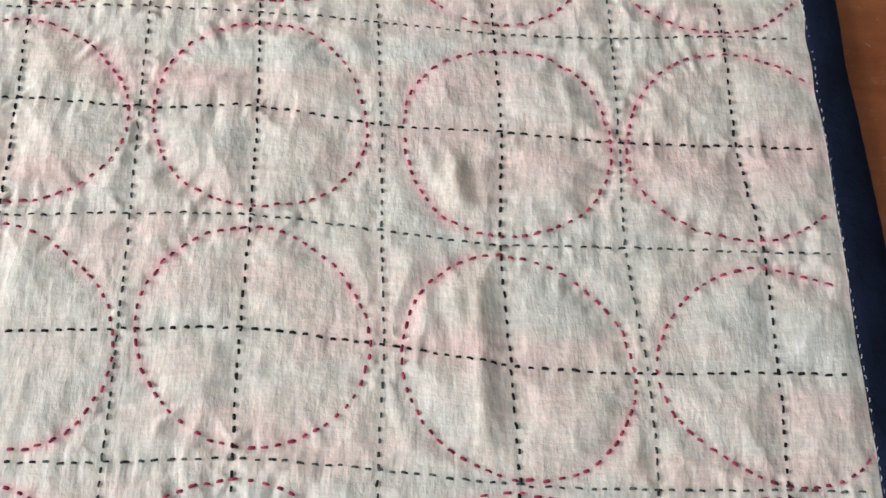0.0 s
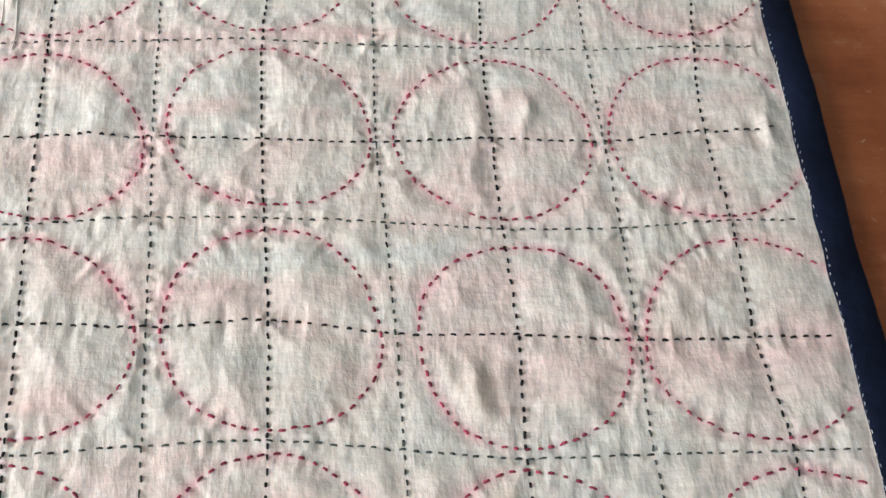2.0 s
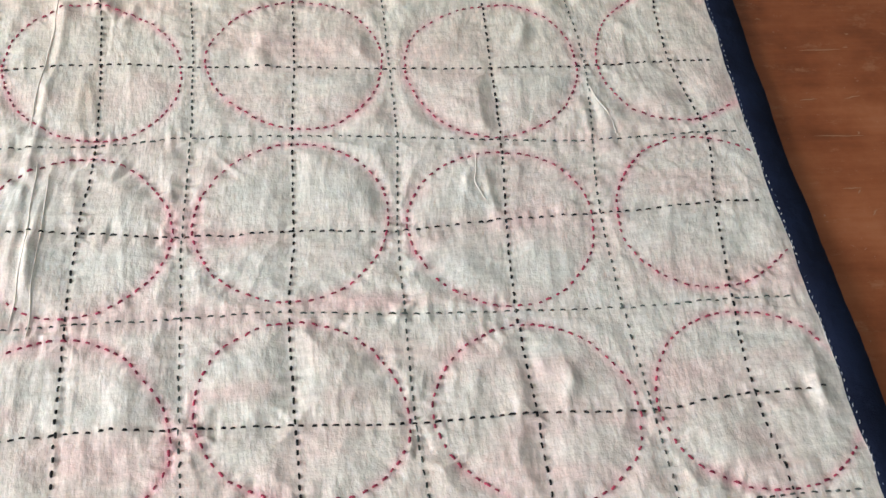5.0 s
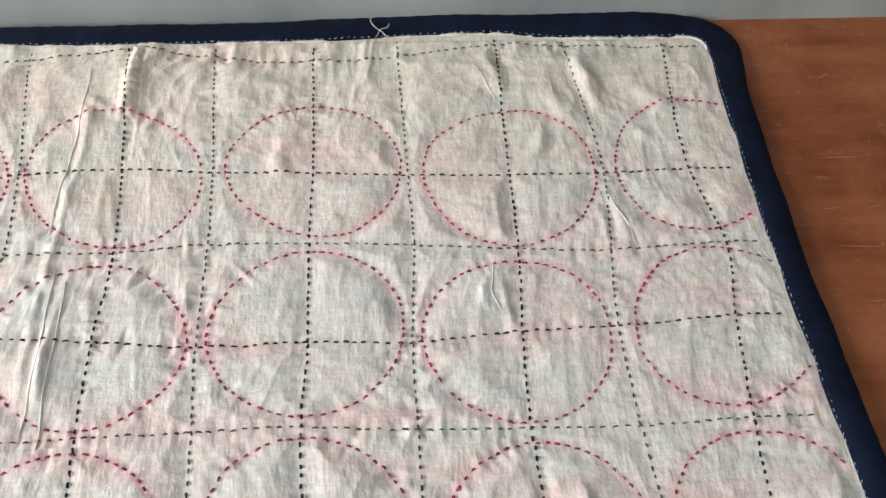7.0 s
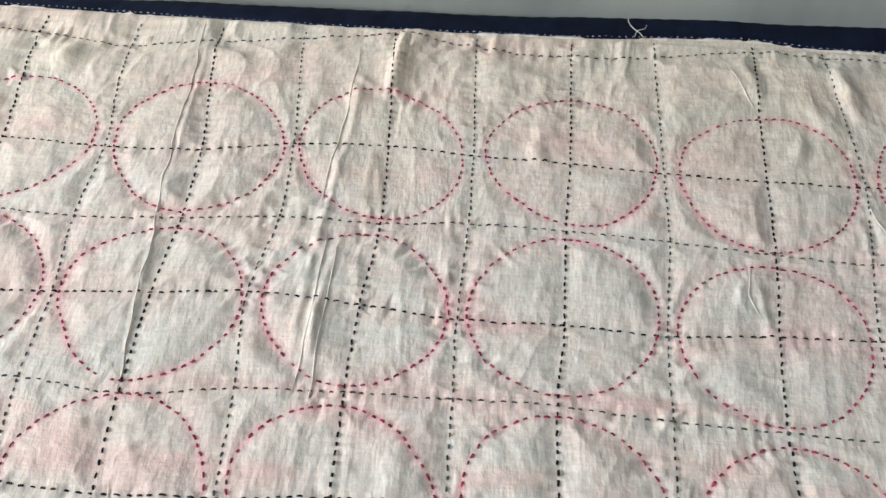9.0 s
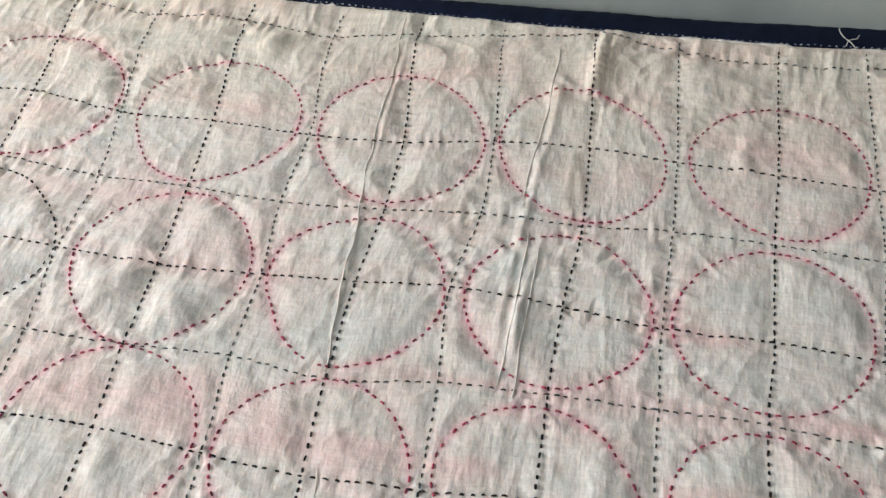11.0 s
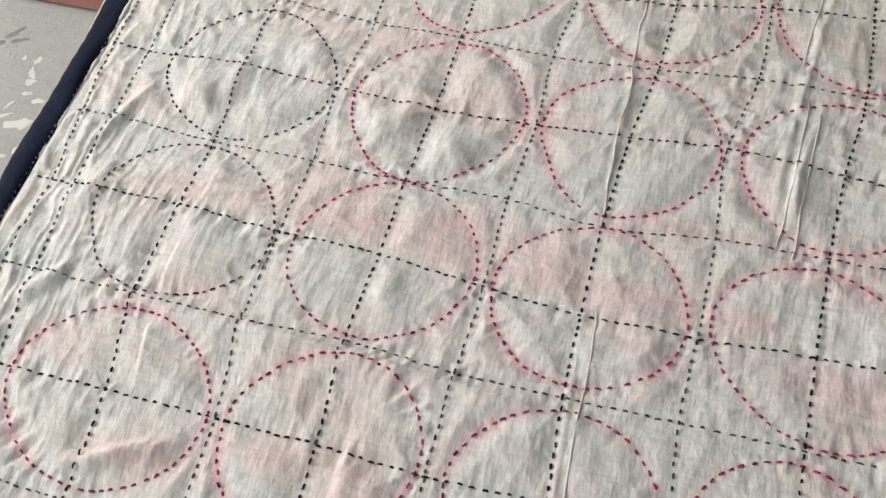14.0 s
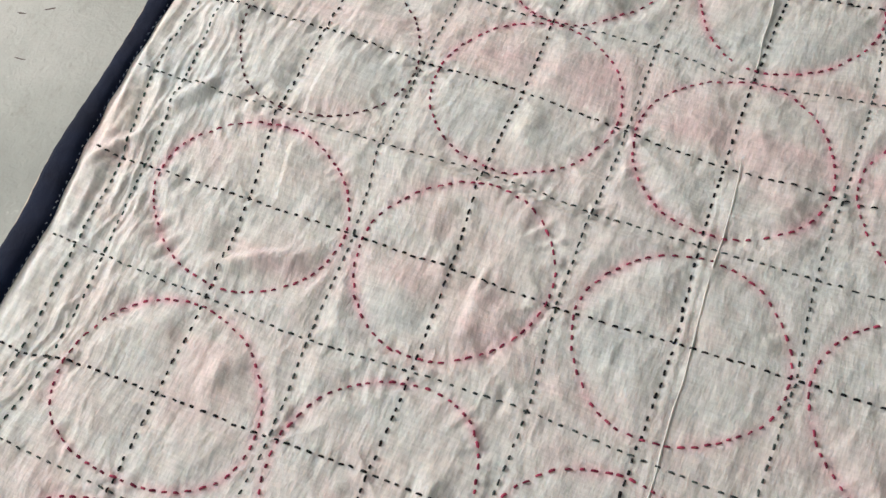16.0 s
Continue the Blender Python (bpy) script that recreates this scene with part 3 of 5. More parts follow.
def placed(u, v):
    """Grid of world places for nominal x values u and y values v: array (len u, len v, 2)."""
    d = hermite(RX, ROFF, np.asarray(u))
    d = hermite(RY, np.swapaxes(d, 0, 1), np.asarray(v))
    d = np.swapaxes(d, 0, 1)
    return d + np.stack(np.meshgrid(u, v, indexing="ij"), -1)


def value_noise(x, y, seed):
    """Smooth noise about -1..1 with unit wavelength."""
    table = np.random.RandomState(seed).uniform(-1, 1, (257, 257))
    i, j = np.floor(x).astype(int), np.floor(y).astype(int)
    fx, fy = x - i, y - j
    fx, fy = fx * fx * (3 - 2 * fx), fy * fy * (3 - 2 * fy)
    i, j = i % 256, j % 256
    return (table[i, j] * (1 - fx) * (1 - fy) + table[i + 1, j] * fx * (1 - fy) + table[i, j + 1] * (1 - fx) * fy + table[i + 1, j + 1] * fx * fy)


# ---- lines of thread as polylines ----
wob = random.Random(3)
LINES = []                      # (name, thread, points, closed)
fine_y = np.linspace(LOW_IN + 0.004, TOP_IN - 0.004, 420)
fine_x = np.linspace(LEFT_IN + 0.004, RIGHT_IN - 0.004, 420)
for thread, x, _ in UPRIGHT:
    LINES.append(("upright_stitch_line", thread, placed([x], fine_y)[0]))
for thread, y, _ in LEVEL:
    LINES.append(("level_stitch_line", thread, placed(fine_x, [y])[:, 0]))
right_edge = placed([RIGHT_IN], fine_y)[0]
for x, y, rx, ry, bent, thread in RINGS:
    a = np.linspace(0, 2 * np.pi, 181) + wob.uniform(0, 6)
    k = 1 + bent[0] * np.sin(2 * a) + bent[1] * np.cos(3 * a) + bent[2] * np.sin(3 * a) + bent[3] * np.cos(4 * a) + bent[4] * np.sin(4 * a) + 0.004 * np.sin(9 * a + wob.uniform(0, 6))
    p = np.stack([x + rx * k * np.cos(a), y + ry * k * np.sin(a)], -1)
    LINES.append(("stitched_circle", thread, p))


def resampled(p, step):
    seg = np.hypot(*np.diff(p, axis=0).T)
    s = np.r_[0, np.cumsum(seg)]
    q = np.arange(0, s[-1], step)
    return np.stack([np.interp(q, s, p[:, 0]), np.interp(q, s, p[:, 1])], -1)


# ---- relief of the cloth on a raster ----
CELL, X0, Y0 = 0.0011, -0.60, -0.60
GX, GY = int(1.06 / CELL), int(1.04 / CELL)
near_any = np.full((GX, GY), 0.03)
along = np.zeros((GX, GY))
near_red = np.full((GX, GY), 0.03)
REACH = 19
off = np.arange(-REACH, REACH + 1)
for count, (name, thread, p) in enumerate(LINES):
    q = resampled(p, 0.0025)
    t = np.gradient(q, axis=0)
    t = t / np.hypot(t[:, 0], t[:, 1])[:, None]
    for step, (x, y) in enumerate(q):
        i, j = int((x - X0) / CELL), int((y - Y0) / CELL)
        if not (REACH < i < GX - REACH - 1 and REACH < j < GY - REACH - 1):
            continue
        dx, dy = (X0 + (i + off) * CELL - x)[:, None], (Y0 + (j + off) * CELL - y)[None, :]
        d = np.hypot(dx, dy)
        win = (slice(i - REACH, i + REACH + 1), slice(j - REACH, j + REACH + 1))
        closer = d < near_any[win]
        along[win] = np.where(closer, 3.7 * count + step * 0.0025 + dx * t[step, 0] + dy * t[step, 1], along[win])
        near_any[win] = np.minimum(near_any[win], d)
        if thread == "crimson":
            near_red[win] = np.minimum(near_red[win], d)
gx, gy = np.meshgrid(X0 + np.arange(GX) * CELL, Y0 + np.arange(GY) * CELL, indexing="ij")
shift = placed(np.clip(gx[:, 0], LEFT_IN, RIGHT_IN), np.clip(gy[0], LOW_IN, TOP_IN)) - np.stack(np.meshgrid(np.clip(gx[:, 0], LEFT_IN, RIGHT_IN), np.clip(gy[0], LOW_IN, TOP_IN), indexing="ij"), -1)
wx, wy = gx - shift[..., 0], gy - shift[..., 1]          # places on the cloth before it was pulled askew
bulge = 1 - np.exp(-((near_any / 0.0095) ** 2))
strength = 0.65 + 0.75 * value_noise(wx * 14 + 5, wy * 14 + 9, 11)
relief = 0.0023 * bulge * np.clip(strength, 0.2, 1.4)
# gathers across every stitched line, where the running thread draws the cloth together
pull = (1 + 0.5 * np.exp(-(((gx + 0.5) / 0.16) ** 2))) * np.clip(0.75 + 0.8 * value_noise(wx * 15 + 3, wy * 13, 91), 0.1, 1.5)
gather = value_noise(along * 150, along * 0 + 5, 92) + 0.75 * value_noise(along * 300, along * 0 + 9, 93)
relief += 0.00110 * pull * gather * np.exp(-((near_any / 0.0085) ** 2)) * (1 - 0.5 * np.exp(-((near_any / 0.0012) ** 2)))
pinch = (1 - np.abs(value_noise(along * 95, along * 0 + 2, 98))) ** 6
relief += 0.0011 * np.clip(pull - 0.5, 0, 1) * pinch * np.exp(-((near_any / 0.011) ** 2))
# soft hills, and fewer crumples that run up and down the cloth
relief += 0.0013 * value_noise(wx * 30, wy * 25, 1) * bulge
relief += 0.0009 * bulge * (1 - np.abs(value_noise(wx * 55 + 1.5 * value_noise(wx * 25, wy * 25, 96), wy * 42, 97))) ** 3
relief += 0.0005 * value_noise(wx * 62 + 0.25 * value_noise(wx * 20, wy * 20, 8), wy * 21, 2) * (0.35 + 0.65 * bulge)
relief += 0.0006 * value_noise(wx * 75, wy * 60, 4) * (0.4 + 0.6 * bulge)
patchy = np.clip(0.40 + 0.9 * value_noise(wx * 11 + 2, wy * 9 + 4, 25), 0.0, 1.2)
bend = 1.1 * value_noise(wx * 9, wy * 14, 26)
relief += 0.0006 * patchy * (1 - np.abs(value_noise(wx * 34 + bend, wy * 10 + 3, 22))) ** 4
relief += 0.0007 * np.roll(patchy, 90, 0) * (1 - np.abs(value_noise(wx * 60 - bend, wy * 16 + 8, 23))) ** 3
relief += 0.0004 * patchy * value_noise(wx * 120 + bend, wy * 30, 24)
relief += 0.00032 * (1 - np.abs(value_noise(wx * 140 + bend, wy * 80, 5))) ** 3 + 0.0002 * value_noise(wx * 200, wy * 210, 6)
left_line = LEFT_IN + np.interp(gy[0], KY[::-1], OFF[-1, ::-1, 0])[None, :]
from_left, from_top = np.clip(gx - left_line, 0, 1), np.clip(TOP_IN - gy, 0, 1)
ruffle = 1.4 * value_noise(gx * 24, gy * 24, 14)
nudge = 0.6 * value_noise(wx * 40, wy * 40, 16)
edge_pull = np.exp(-((from_left / 0.075) ** 2))
relief += 0.0017 * edge_pull * (1 - np.abs(value_noise(wx * 165 + nudge, wy * 26, 12))) ** 3
relief += 0.0012 * edge_pull * (1 - np.abs(value_noise(wx * 70 - nudge, wy * 34, 17))) ** 3
relief += 0.0011 * np.exp(-((from_left / 0.04) ** 2)) * (1 - np.abs(value_noise(wx * 38, wy * 115 + nudge, 18))) ** 3
relief += 0.0024 * np.exp(-((from_top / 0.035) ** 2)) * (0.5 - np.abs(value_noise(gx * 48 + ruffle, gy * 16, 13)))
relief += 0.0022 * np.exp(-((from_top / 0.11) ** 2)) * value_noise(gx * 24, gy * 22, 19)


def crease(x0, y0, x1, y1, width, height, skew=0.0):
    """A raised fold from one place to another; skew makes its right flank steeper."""
    dx, dy = x1 - x0, y1 - y0
    length = math.hypot(dx, dy)
    m = 3.5 * width
    i0, i1 = (int(np.clip((v - X0) / CELL, 0, GX)) for v in (min(x0, x1) - m, max(x0, x1) + m))
    j0, j1 = (int(np.clip((v - Y0) / CELL, 0, GY)) for v in (min(y0, y1) - m, max(y0, y1) + m))
    px, py = gx[i0:i1, j0:j1], gy[i0:i1, j0:j1]
    s = ((px - x0) * dx + (py - y0) * dy) / length ** 2
    d = ((px - x0) * dy - (py - y0) * dx) / length
    d = d + 0.25 * width * value_noise(s * 6, s * 0 + x0 * 50, 21)
    w = np.where(d > 0, width * (1 - skew), width * (1 + skew))
    ends = np.sin(np.pi * np.clip(s, 0, 1)) ** 1.3
    relief[i0:i1, j0:j1] += height * np.exp(-((d / w) ** 2)) * ends


crease(-0.003, 0.400, -0.012, 0.290, 0.0065, 0.0085, 0.4)
crease(-0.035, 0.33, -0.030, 0.29, 0.007, 0.004, 0.2)
crease(-0.028, 0.36, -0.040, 0.06, 0.0022, 0.0016)
crease(-0.022, 0.20, -0.030, 0.07, 0.0030, 0.0018)
crease(-0.150, 0.380, -0.140, 0.20, 0.0012, 0.0013)
crease(-0.140, 0.20, -0.128, 0.06, 0.0012, 0.0013)
crease(-0.128, 0.06, -0.085, -0.25, 0.0012, 0.0012)
crease(0.30, 0.385, 0.315, 0.30, 0.006, 0.005, 0.2)
crease(0.235, 0.385, 0.252, 0.31, 0.006, 0.004, 0.1)
crease(-0.47, -0.066, -0.04, -0.071, 0.0075, 0.0070, -0.3)
crease(-0.44, -0.10, -0.41, -0.055, 0.006, 0.005)
crease(-0.445, -0.03, -0.425, 0.02, 0.012, 0.005)
crease(-0.46, 0.02, -0.44, 0.10, 0.004, 0.004)
crease(-0.465, -0.16, -0.43, -0.10, 0.004, 0.004)
crease(-0.49, 0.15, -0.45, 0.22, 0.005, 0.004)
crease(-0.43, 0.30, -0.33, 0.33, 0.010, 0.004)
crease(-0.36, -0.176, -0.29, -0.140, 0.0050, 0.0058, -0.2)
crease(0.215, -0.13, 0.222, -0.165, 0.006, 0.004)
crease(0.225, -0.21, 0.235, -0.27, 0.006, 0.004)
crease(0.20, -0.235, 0.207, -0.20, 0.005, 0.0025)
crease(0.085, -0.095, 0.115, -0.090, 0.003, 0.0025)
crease(-0.29, 0.06, -0.25, 0.13, 0.012, 0.0045)
crease(-0.36, 0.12, -0.43, 0.09, 0.016, 0.004)
crease(-0.335, 0.15, -0.365, 0.13, 0.014, 0.004)
crease(-0.33, 0.36, -0.27, 0.352, 0.008, 0.004)
crease(-0.245, 0.35, -0.252, 0.31, 0.010, 0.006, 0.2)
crease(0.305, 0.24, 0.312, 0.18, 0.0025, 0.002)
crease(0.225, 0.18, 0.236, 0.10, 0.0025, 0.0015)
crease(-0.095, 0.02, -0.072, -0.05, 0.013, 0.0035)
crease(0.04, 0.02, 0.015, -0.005, 0.011, 0.004)
crease(-0.395, 0.095, -0.425, 0.075, 0.010, 0.004)
crease(-0.30, 0.32, -0.22, 0.335, 0.006, 0.003)
crease(-0.17, 0.355, -0.10, 0.33, 0.008, 0.0035)
crease(0.04, 0.33, 0.10, 0.345, 0.008, 0.003)
crease(0.335, 0.345, 0.37, 0.30, 0.008, 0.004)
crease(0.27, 0.34, 0.30, 0.29, 0.009, 0.004, 0.2)
crease(0.09, 0.275, 0.10, 0.245, 0.007, 0.003)
crease(-0.235, 0.10, -0.215, 0.06, 0.008, 0.004, 0.2)
crease(-0.07, 0.10, -0.05, 0.07, 0.007, 0.003)
crease(0.25, -0.02, 0.258, 0.03, 0.005, 0.0025)
crease(0.225, -0.03, 0.232, 0.035, 0.004, 0.0025)
crease(0.38, 0.02, 0.392, -0.02, 0.004, 0.003)
crease(0.33, -0.045, 0.395, -0.035, 0.004, 0.0025)
crease(-0.21, -0.10, -0.20, -0.165, 0.005, 0.0035, 0.2)
crease(-0.235, -0.09, -0.225, -0.15, 0.004, 0.002)
crease(-0.13, -0.13, -0.10, -0.155, 0.009, 0.003)
crease(-0.185, -0.215, -0.175, -0.26, 0.007, 0.0045, 0.3)
crease(-0.31, -0.24, -0.30, -0.20, 0.008, 0.003)
crease(0.203, -0.124, 0.212, -0.153, 0.0030, 0.0014, 0.15)
crease(0.215, -0.122, 0.224, -0.166, 0.0040, 0.0018, 0.15)
crease(0.229, -0.123, 0.235, -0.165, 0.0030, 0.0013, 0.15)
crease(0.208, -0.197, 0.204, -0.218, 0.0030, 0.0014, 0.15)
crease(0.217, -0.189, 0.221, -0.230, 0.0040, 0.0016, 0.15)
crease(0.226, -0.192, 0.234, -0.232, 0.0040, 0.0018, 0.15)
crease(0.230, -0.246, 0.233, -0.277, 0.0040, 0.0014, 0.15)
crease(0.249, -0.082, 0.246, -0.107, 0.0030, 0.0012, 0.15)
crease(0.257, -0.077, 0.263, -0.106, 0.0030, 0.0013, 0.15)
crease(0.268, -0.076, 0.279, -0.115, 0.0030, 0.0014, 0.15)
crease(0.319, -0.095, 0.320, -0.123, 0.0060, 0.0013, 0.15)
crease(0.197, 0.033, 0.194, 0.006, 0.0030, 0.0012, 0.15)
crease(0.206, 0.038, 0.206, -0.003, 0.0025, 0.0013, 0.15)
crease(0.222, -0.015, 0.224, -0.036, 0.0025, 0.0013, 0.15)
crease(0.257, 0.024, 0.257, 0.002, 0.0030, 0.0013, 0.15)
crease(-0.032, 0.145, -0.026, 0.082, 0.0020, 0.0010, 0.15)
crease(0.391, 0.034, 0.388, 0.010, 0.0020, 0.0010, 0.15)
crease(0.352, -0.101, 0.352, -0.121, 0.0020, 0.0010, 0.15)
crease(0.008, 0.049, 0.052, 0.005, 0.0110, 0.0021, 0.15)
crease(-0.035, 0.309, -0.025, 0.249, 0.0030, 0.0013, 0.15)
crease(-0.008, 0.244, -0.001, 0.196, 0.0030, 0.0016, 0.15)
crease(-0.042, 0.175, -0.033, 0.133, 0.0020, 0.0010, 0.15)
crease(-0.032, 0.171, -0.029, 0.125, 0.0020, 0.0010, 0.15)
crease(-0.010, 0.160, -0.005, 0.129, 0.0030, 0.0013, 0.15)
crease(-0.037, 0.122, -0.035, 0.080, 0.0025, 0.0013, 0.15)
crease(-0.028, 0.121, -0.024, 0.079, 0.0020, 0.0010, 0.15)
crease(0.272, 0.298, 0.265, 0.263, 0.0040, 0.0016, 0.15)
crease(0.145, 0.284, 0.164, 0.257, 0.0050, 0.0013, 0.15)
crease(0.216, 0.157, 0.216, 0.138, 0.0020, 0.0013, 0.15)
crease(0.297, 0.225, 0.298, 0.179, 0.0020, 0.0014, 0.15)
crease(-0.035, 0.243, -0.027, 0.213, 0.0020, 0.0010, 0.15)
crease(0.151, 0.152, 0.162, 0.125, 0.0060, 0.0016, 0.15)
crease(0.212, 0.037, 0.206, 0.005, 0.0030, 0.0013, 0.15)
crease(0.241, 0.034, 0.244, 0.017, 0.0030, 0.0013, 0.15)
crease(0.255, 0.026, 0.256, 0.010, 0.0030, 0.0013, 0.15)
crease(0.388, 0.019, 0.385, -0.006, 0.0020, 0.0013, 0.15)
crease(-0.041, 0.336, -0.007, 0.304, 0.0040, 0.0023, 0.15)
crease(-0.039, 0.268, -0.033, 0.216, 0.0020, 0.0013, 0.15)
crease(-0.016, 0.265, -0.009, 0.195, 0.0040, 0.0016, 0.15)
crease(-0.045, 0.172, -0.038, 0.124, 0.0030, 0.0013, 0.15)
crease(-0.029, 0.135, -0.025, 0.067, 0.0030, 0.0016, 0.15)
crease(0.101, 0.291, 0.090, 0.256, 0.0050, 0.0020, 0.15)
crease(0.161, 0.289, 0.160, 0.254, 0.0040, 0.0012, 0.15)
crease(0.274, 0.295, 0.258, 0.260, 0.0050, 0.0020, 0.15)
crease(0.231, 0.235, 0.233, 0.187, 0.0020, 0.0013, 0.15)
crease(0.218, 0.166, 0.217, 0.140, 0.0025, 0.0013, 0.15)
crease(0.300, 0.223, 0.299, 0.182, 0.0020, 0.0013, 0.15)
crease(0.048, 0.213, 0.049, 0.183, 0.0020, 0.0010, 0.15)
crease(0.328, 0.297, 0.351, 0.271, 0.0050, 0.0020, 0.15)
crease(0.300, 0.364, 0.321, 0.312, 0.0060, 0.0020, 0.15)
crease(0.223, 0.365, 0.244, 0.327, 0.0050, 0.0016, 0.15)
crease(-0.439, 0.242, -0.431, 0.216, 0.0060, 0.0011, 0.15)
crease(-0.409, 0.234, -0.380, 0.220, 0.0080, 0.0011, 0.15)
crease(-0.383, 0.217, -0.364, 0.235, 0.0050, 0.0016, 0.15)
crease(-0.353, 0.228, -0.336, 0.254, 0.0050, 0.0016, 0.15)
crease(-0.250, 0.283, -0.226, 0.256, 0.0080, 0.0020, 0.15)
crease(-0.284, 0.216, -0.283, 0.188, 0.0050, 0.0016, 0.15)
crease(-0.236, 0.223, -0.210, 0.221, 0.0040, 0.0013, 0.15)
crease(-0.427, 0.107, -0.414, 0.123, 0.0070, 0.0011, 0.15)
crease(-0.388, 0.115, -0.389, 0.078, 0.0060, 0.0016, 0.15)
crease(-0.380, 0.152, -0.372, 0.127, 0.0080, 0.0020, 0.15)
crease(-0.370, 0.098, -0.347, 0.073, 0.0060, 0.0016, 0.15)
crease(-0.355, 0.164, -0.343, 0.127, 0.0050, 0.0013, 0.15)
crease(-0.232, 0.171, -0.228, 0.146, 0.0070, 0.0020, 0.15)
crease(-0.241, 0.103, -0.232, 0.056, 0.0070, 0.0023, 0.15)
crease(-0.283, 0.112, -0.276, 0.073, 0.0040, 0.0013, 0.15)
crease(-0.228, -0.003, -0.227, -0.034, 0.0060, 0.0020, 0.15)
crease(-0.361, -0.090, -0.336, -0.116, 0.0050, 0.0016, 0.15)
crease(-0.242, 0.047, -0.222, 0.020, 0.0070, 0.0016, 0.15)
crease(-0.242, -0.014, -0.219, -0.038, 0.0050, 0.0016, 0.15)
crease(-0.234, -0.075, -0.226, -0.105, 0.0030, 0.0013, 0.15)
crease(-0.191, -0.125, -0.185, -0.151, 0.0060, 0.0020, 0.15)
crease(-0.216, -0.145, -0.215, -0.165, 0.0050, 0.0016, 0.15)
crease(-0.117, -0.018, -0.103, -0.040, 0.0060, 0.0016, 0.15)
crease(-0.179, -0.191, -0.169, -0.205, 0.0040, 0.0020, 0.15)
crease(-0.068, -0.092, -0.062, -0.101, 0.0060, 0.0016, 0.15)
crease(-0.490, -0.021, -0.482, -0.061, 0.0040, 0.0011, 0.15)
crease(-0.458, -0.045, -0.452, -0.083, 0.0050, 0.0011, 0.15)
crease(-0.465, -0.075, -0.456, -0.111, 0.0050, 0.0012, 0.15)
crease(-0.436, -0.070, -0.423, -0.114, 0.0050, 0.0012, 0.15)
crease(-0.449, -0.122, -0.442, -0.160, 0.0040, 0.0011, 0.15)
crease(-0.450, -0.003, -0.443, -0.049, 0.0040, 0.0009, 0.15)
crease(-0.426, -0.127, -0.412, -0.162, 0.0040, 0.0009, 0.15)
crease(-0.430, -0.161, -0.424, -0.196, 0.0040, 0.0009, 0.15)


relief += 0.0005 * bulge * (1 - np.abs(value_noise(gx * 85 + 2 * bend, gy * 26 + ruffle, 51))) ** 5
relief += 0.00035 * (1 - np.abs(value_noise(gx * 40 + ruffle, gy * 55 - bend, 52))) ** 6 * np.clip(patchy, 0, 1)
relief += 0.0012 * np.exp(-((from_top / 0.12) ** 2)) * (1 - np.abs(value_noise(gx * 44 + ruffle, gy * 38 + bend, 63))) ** 4
relief += 0.0004 * np.clip(np.roll(patchy, 60, 1), 0, 1) * (1 - np.abs(value_noise(gx * 130 + 2 * bend, gy * 34 + ruffle, 73))) ** 4
relief *= 0.80
flat = np.minimum(np.minimum(from_left * 2.4, from_top * 2.0), np.minimum(np.clip(RIGHT_IN - gx, 0, 1), np.clip(gy - LOW_IN, 0, 1)))
relief = relief * (1 - np.exp(-((flat / 0.007) ** 2))) + 0.0004


def height_at(p):
    x, y = (p[..., 0] - X0) / CELL, (p[..., 1] - Y0) / CELL
    i, j = np.clip(x.astype(int), 0, GX - 2), np.clip(y.astype(int), 0, GY - 2)
    fx, fy = x - i, y - j
    return (relief[i, j] * (1 - fx) * (1 - fy) + relief[i + 1, j] * fx * (1 - fy) + relief[i, j + 1] * (1 - fx) * fy + relief[i + 1, j + 1] * fx * fy)


def sampled(field, p):
    i = np.clip(((p[..., 0] - X0) / CELL).round().astype(int), 0, GX - 1)
    j = np.clip(((p[..., 1] - Y0) / CELL).round().astype(int), 0, GY - 1)
    return field[i, j]


quilt = empty("quilt", "cream hand-stitched cotton quilt with navy binding, spread on the table", "quilt", (0, 0, TOP_Z))
LIFT = Matrix.Translation((0, 0, -TOP_Z))


# ---- where the striped layer below shows through: pink (+) and grey-green (-) patches; and tan patches, part age stain, part painted fold shade ----
pink_field, stain_shade_field = np.zeros((GX, GY)), np.zeros((GX, GY))


def patch_on(field, x, y, rx, ry, amount):
    m = 2.6
    i0, i1 = (int(np.clip((v - X0) / CELL, 0, GX)) for v in (x - m * rx, x + m * rx))
    j0, j1 = (int(np.clip((v - Y0) / CELL, 0, GY)) for v in (y - m * ry, y + m * ry))
    px, py = gx[i0:i1, j0:j1], gy[i0:i1, j0:j1]
    d = ((px - x) / rx) ** 2 + ((py - y + 0.3 * ry * value_noise(px * 30, py * 30, 95)) / ry) ** 2
    field[i0:i1, j0:j1] += amount * np.exp(-(d ** 1.3) * 0.7)


def dye(x, y, rx, ry, amount):
    patch_on(pink_field, x, y, rx, ry, amount)


def stain_shade(x, y, rx, ry, amount):
    patch_on(stain_shade_field, x, y, rx, ry, amount)


# three broad patches that make the cloth less pink towards the left border
dye(-0.440, 0.100, 0.050, 0.140, -0.5)
dye(-0.430, -0.060, 0.060, 0.120, -0.5)
dye(-0.390, -0.200, 0.060, 0.100, -0.3)
dye(0.105, -0.090, 0.033, 0.007, 0.5)
dye(0.172, -0.087, 0.031, 0.008, 0.7)
dye(0.316, -0.079, 0.023, 0.010, 0.3)
dye(0.153, -0.138, 0.029, 0.009, 0.5)
dye(0.105, -0.142, 0.024, 0.009, 0.3)
dye(0.269, -0.137, 0.026, 0.009, 0.7)
dye(0.334, -0.136, 0.030, 0.012, 0.6)
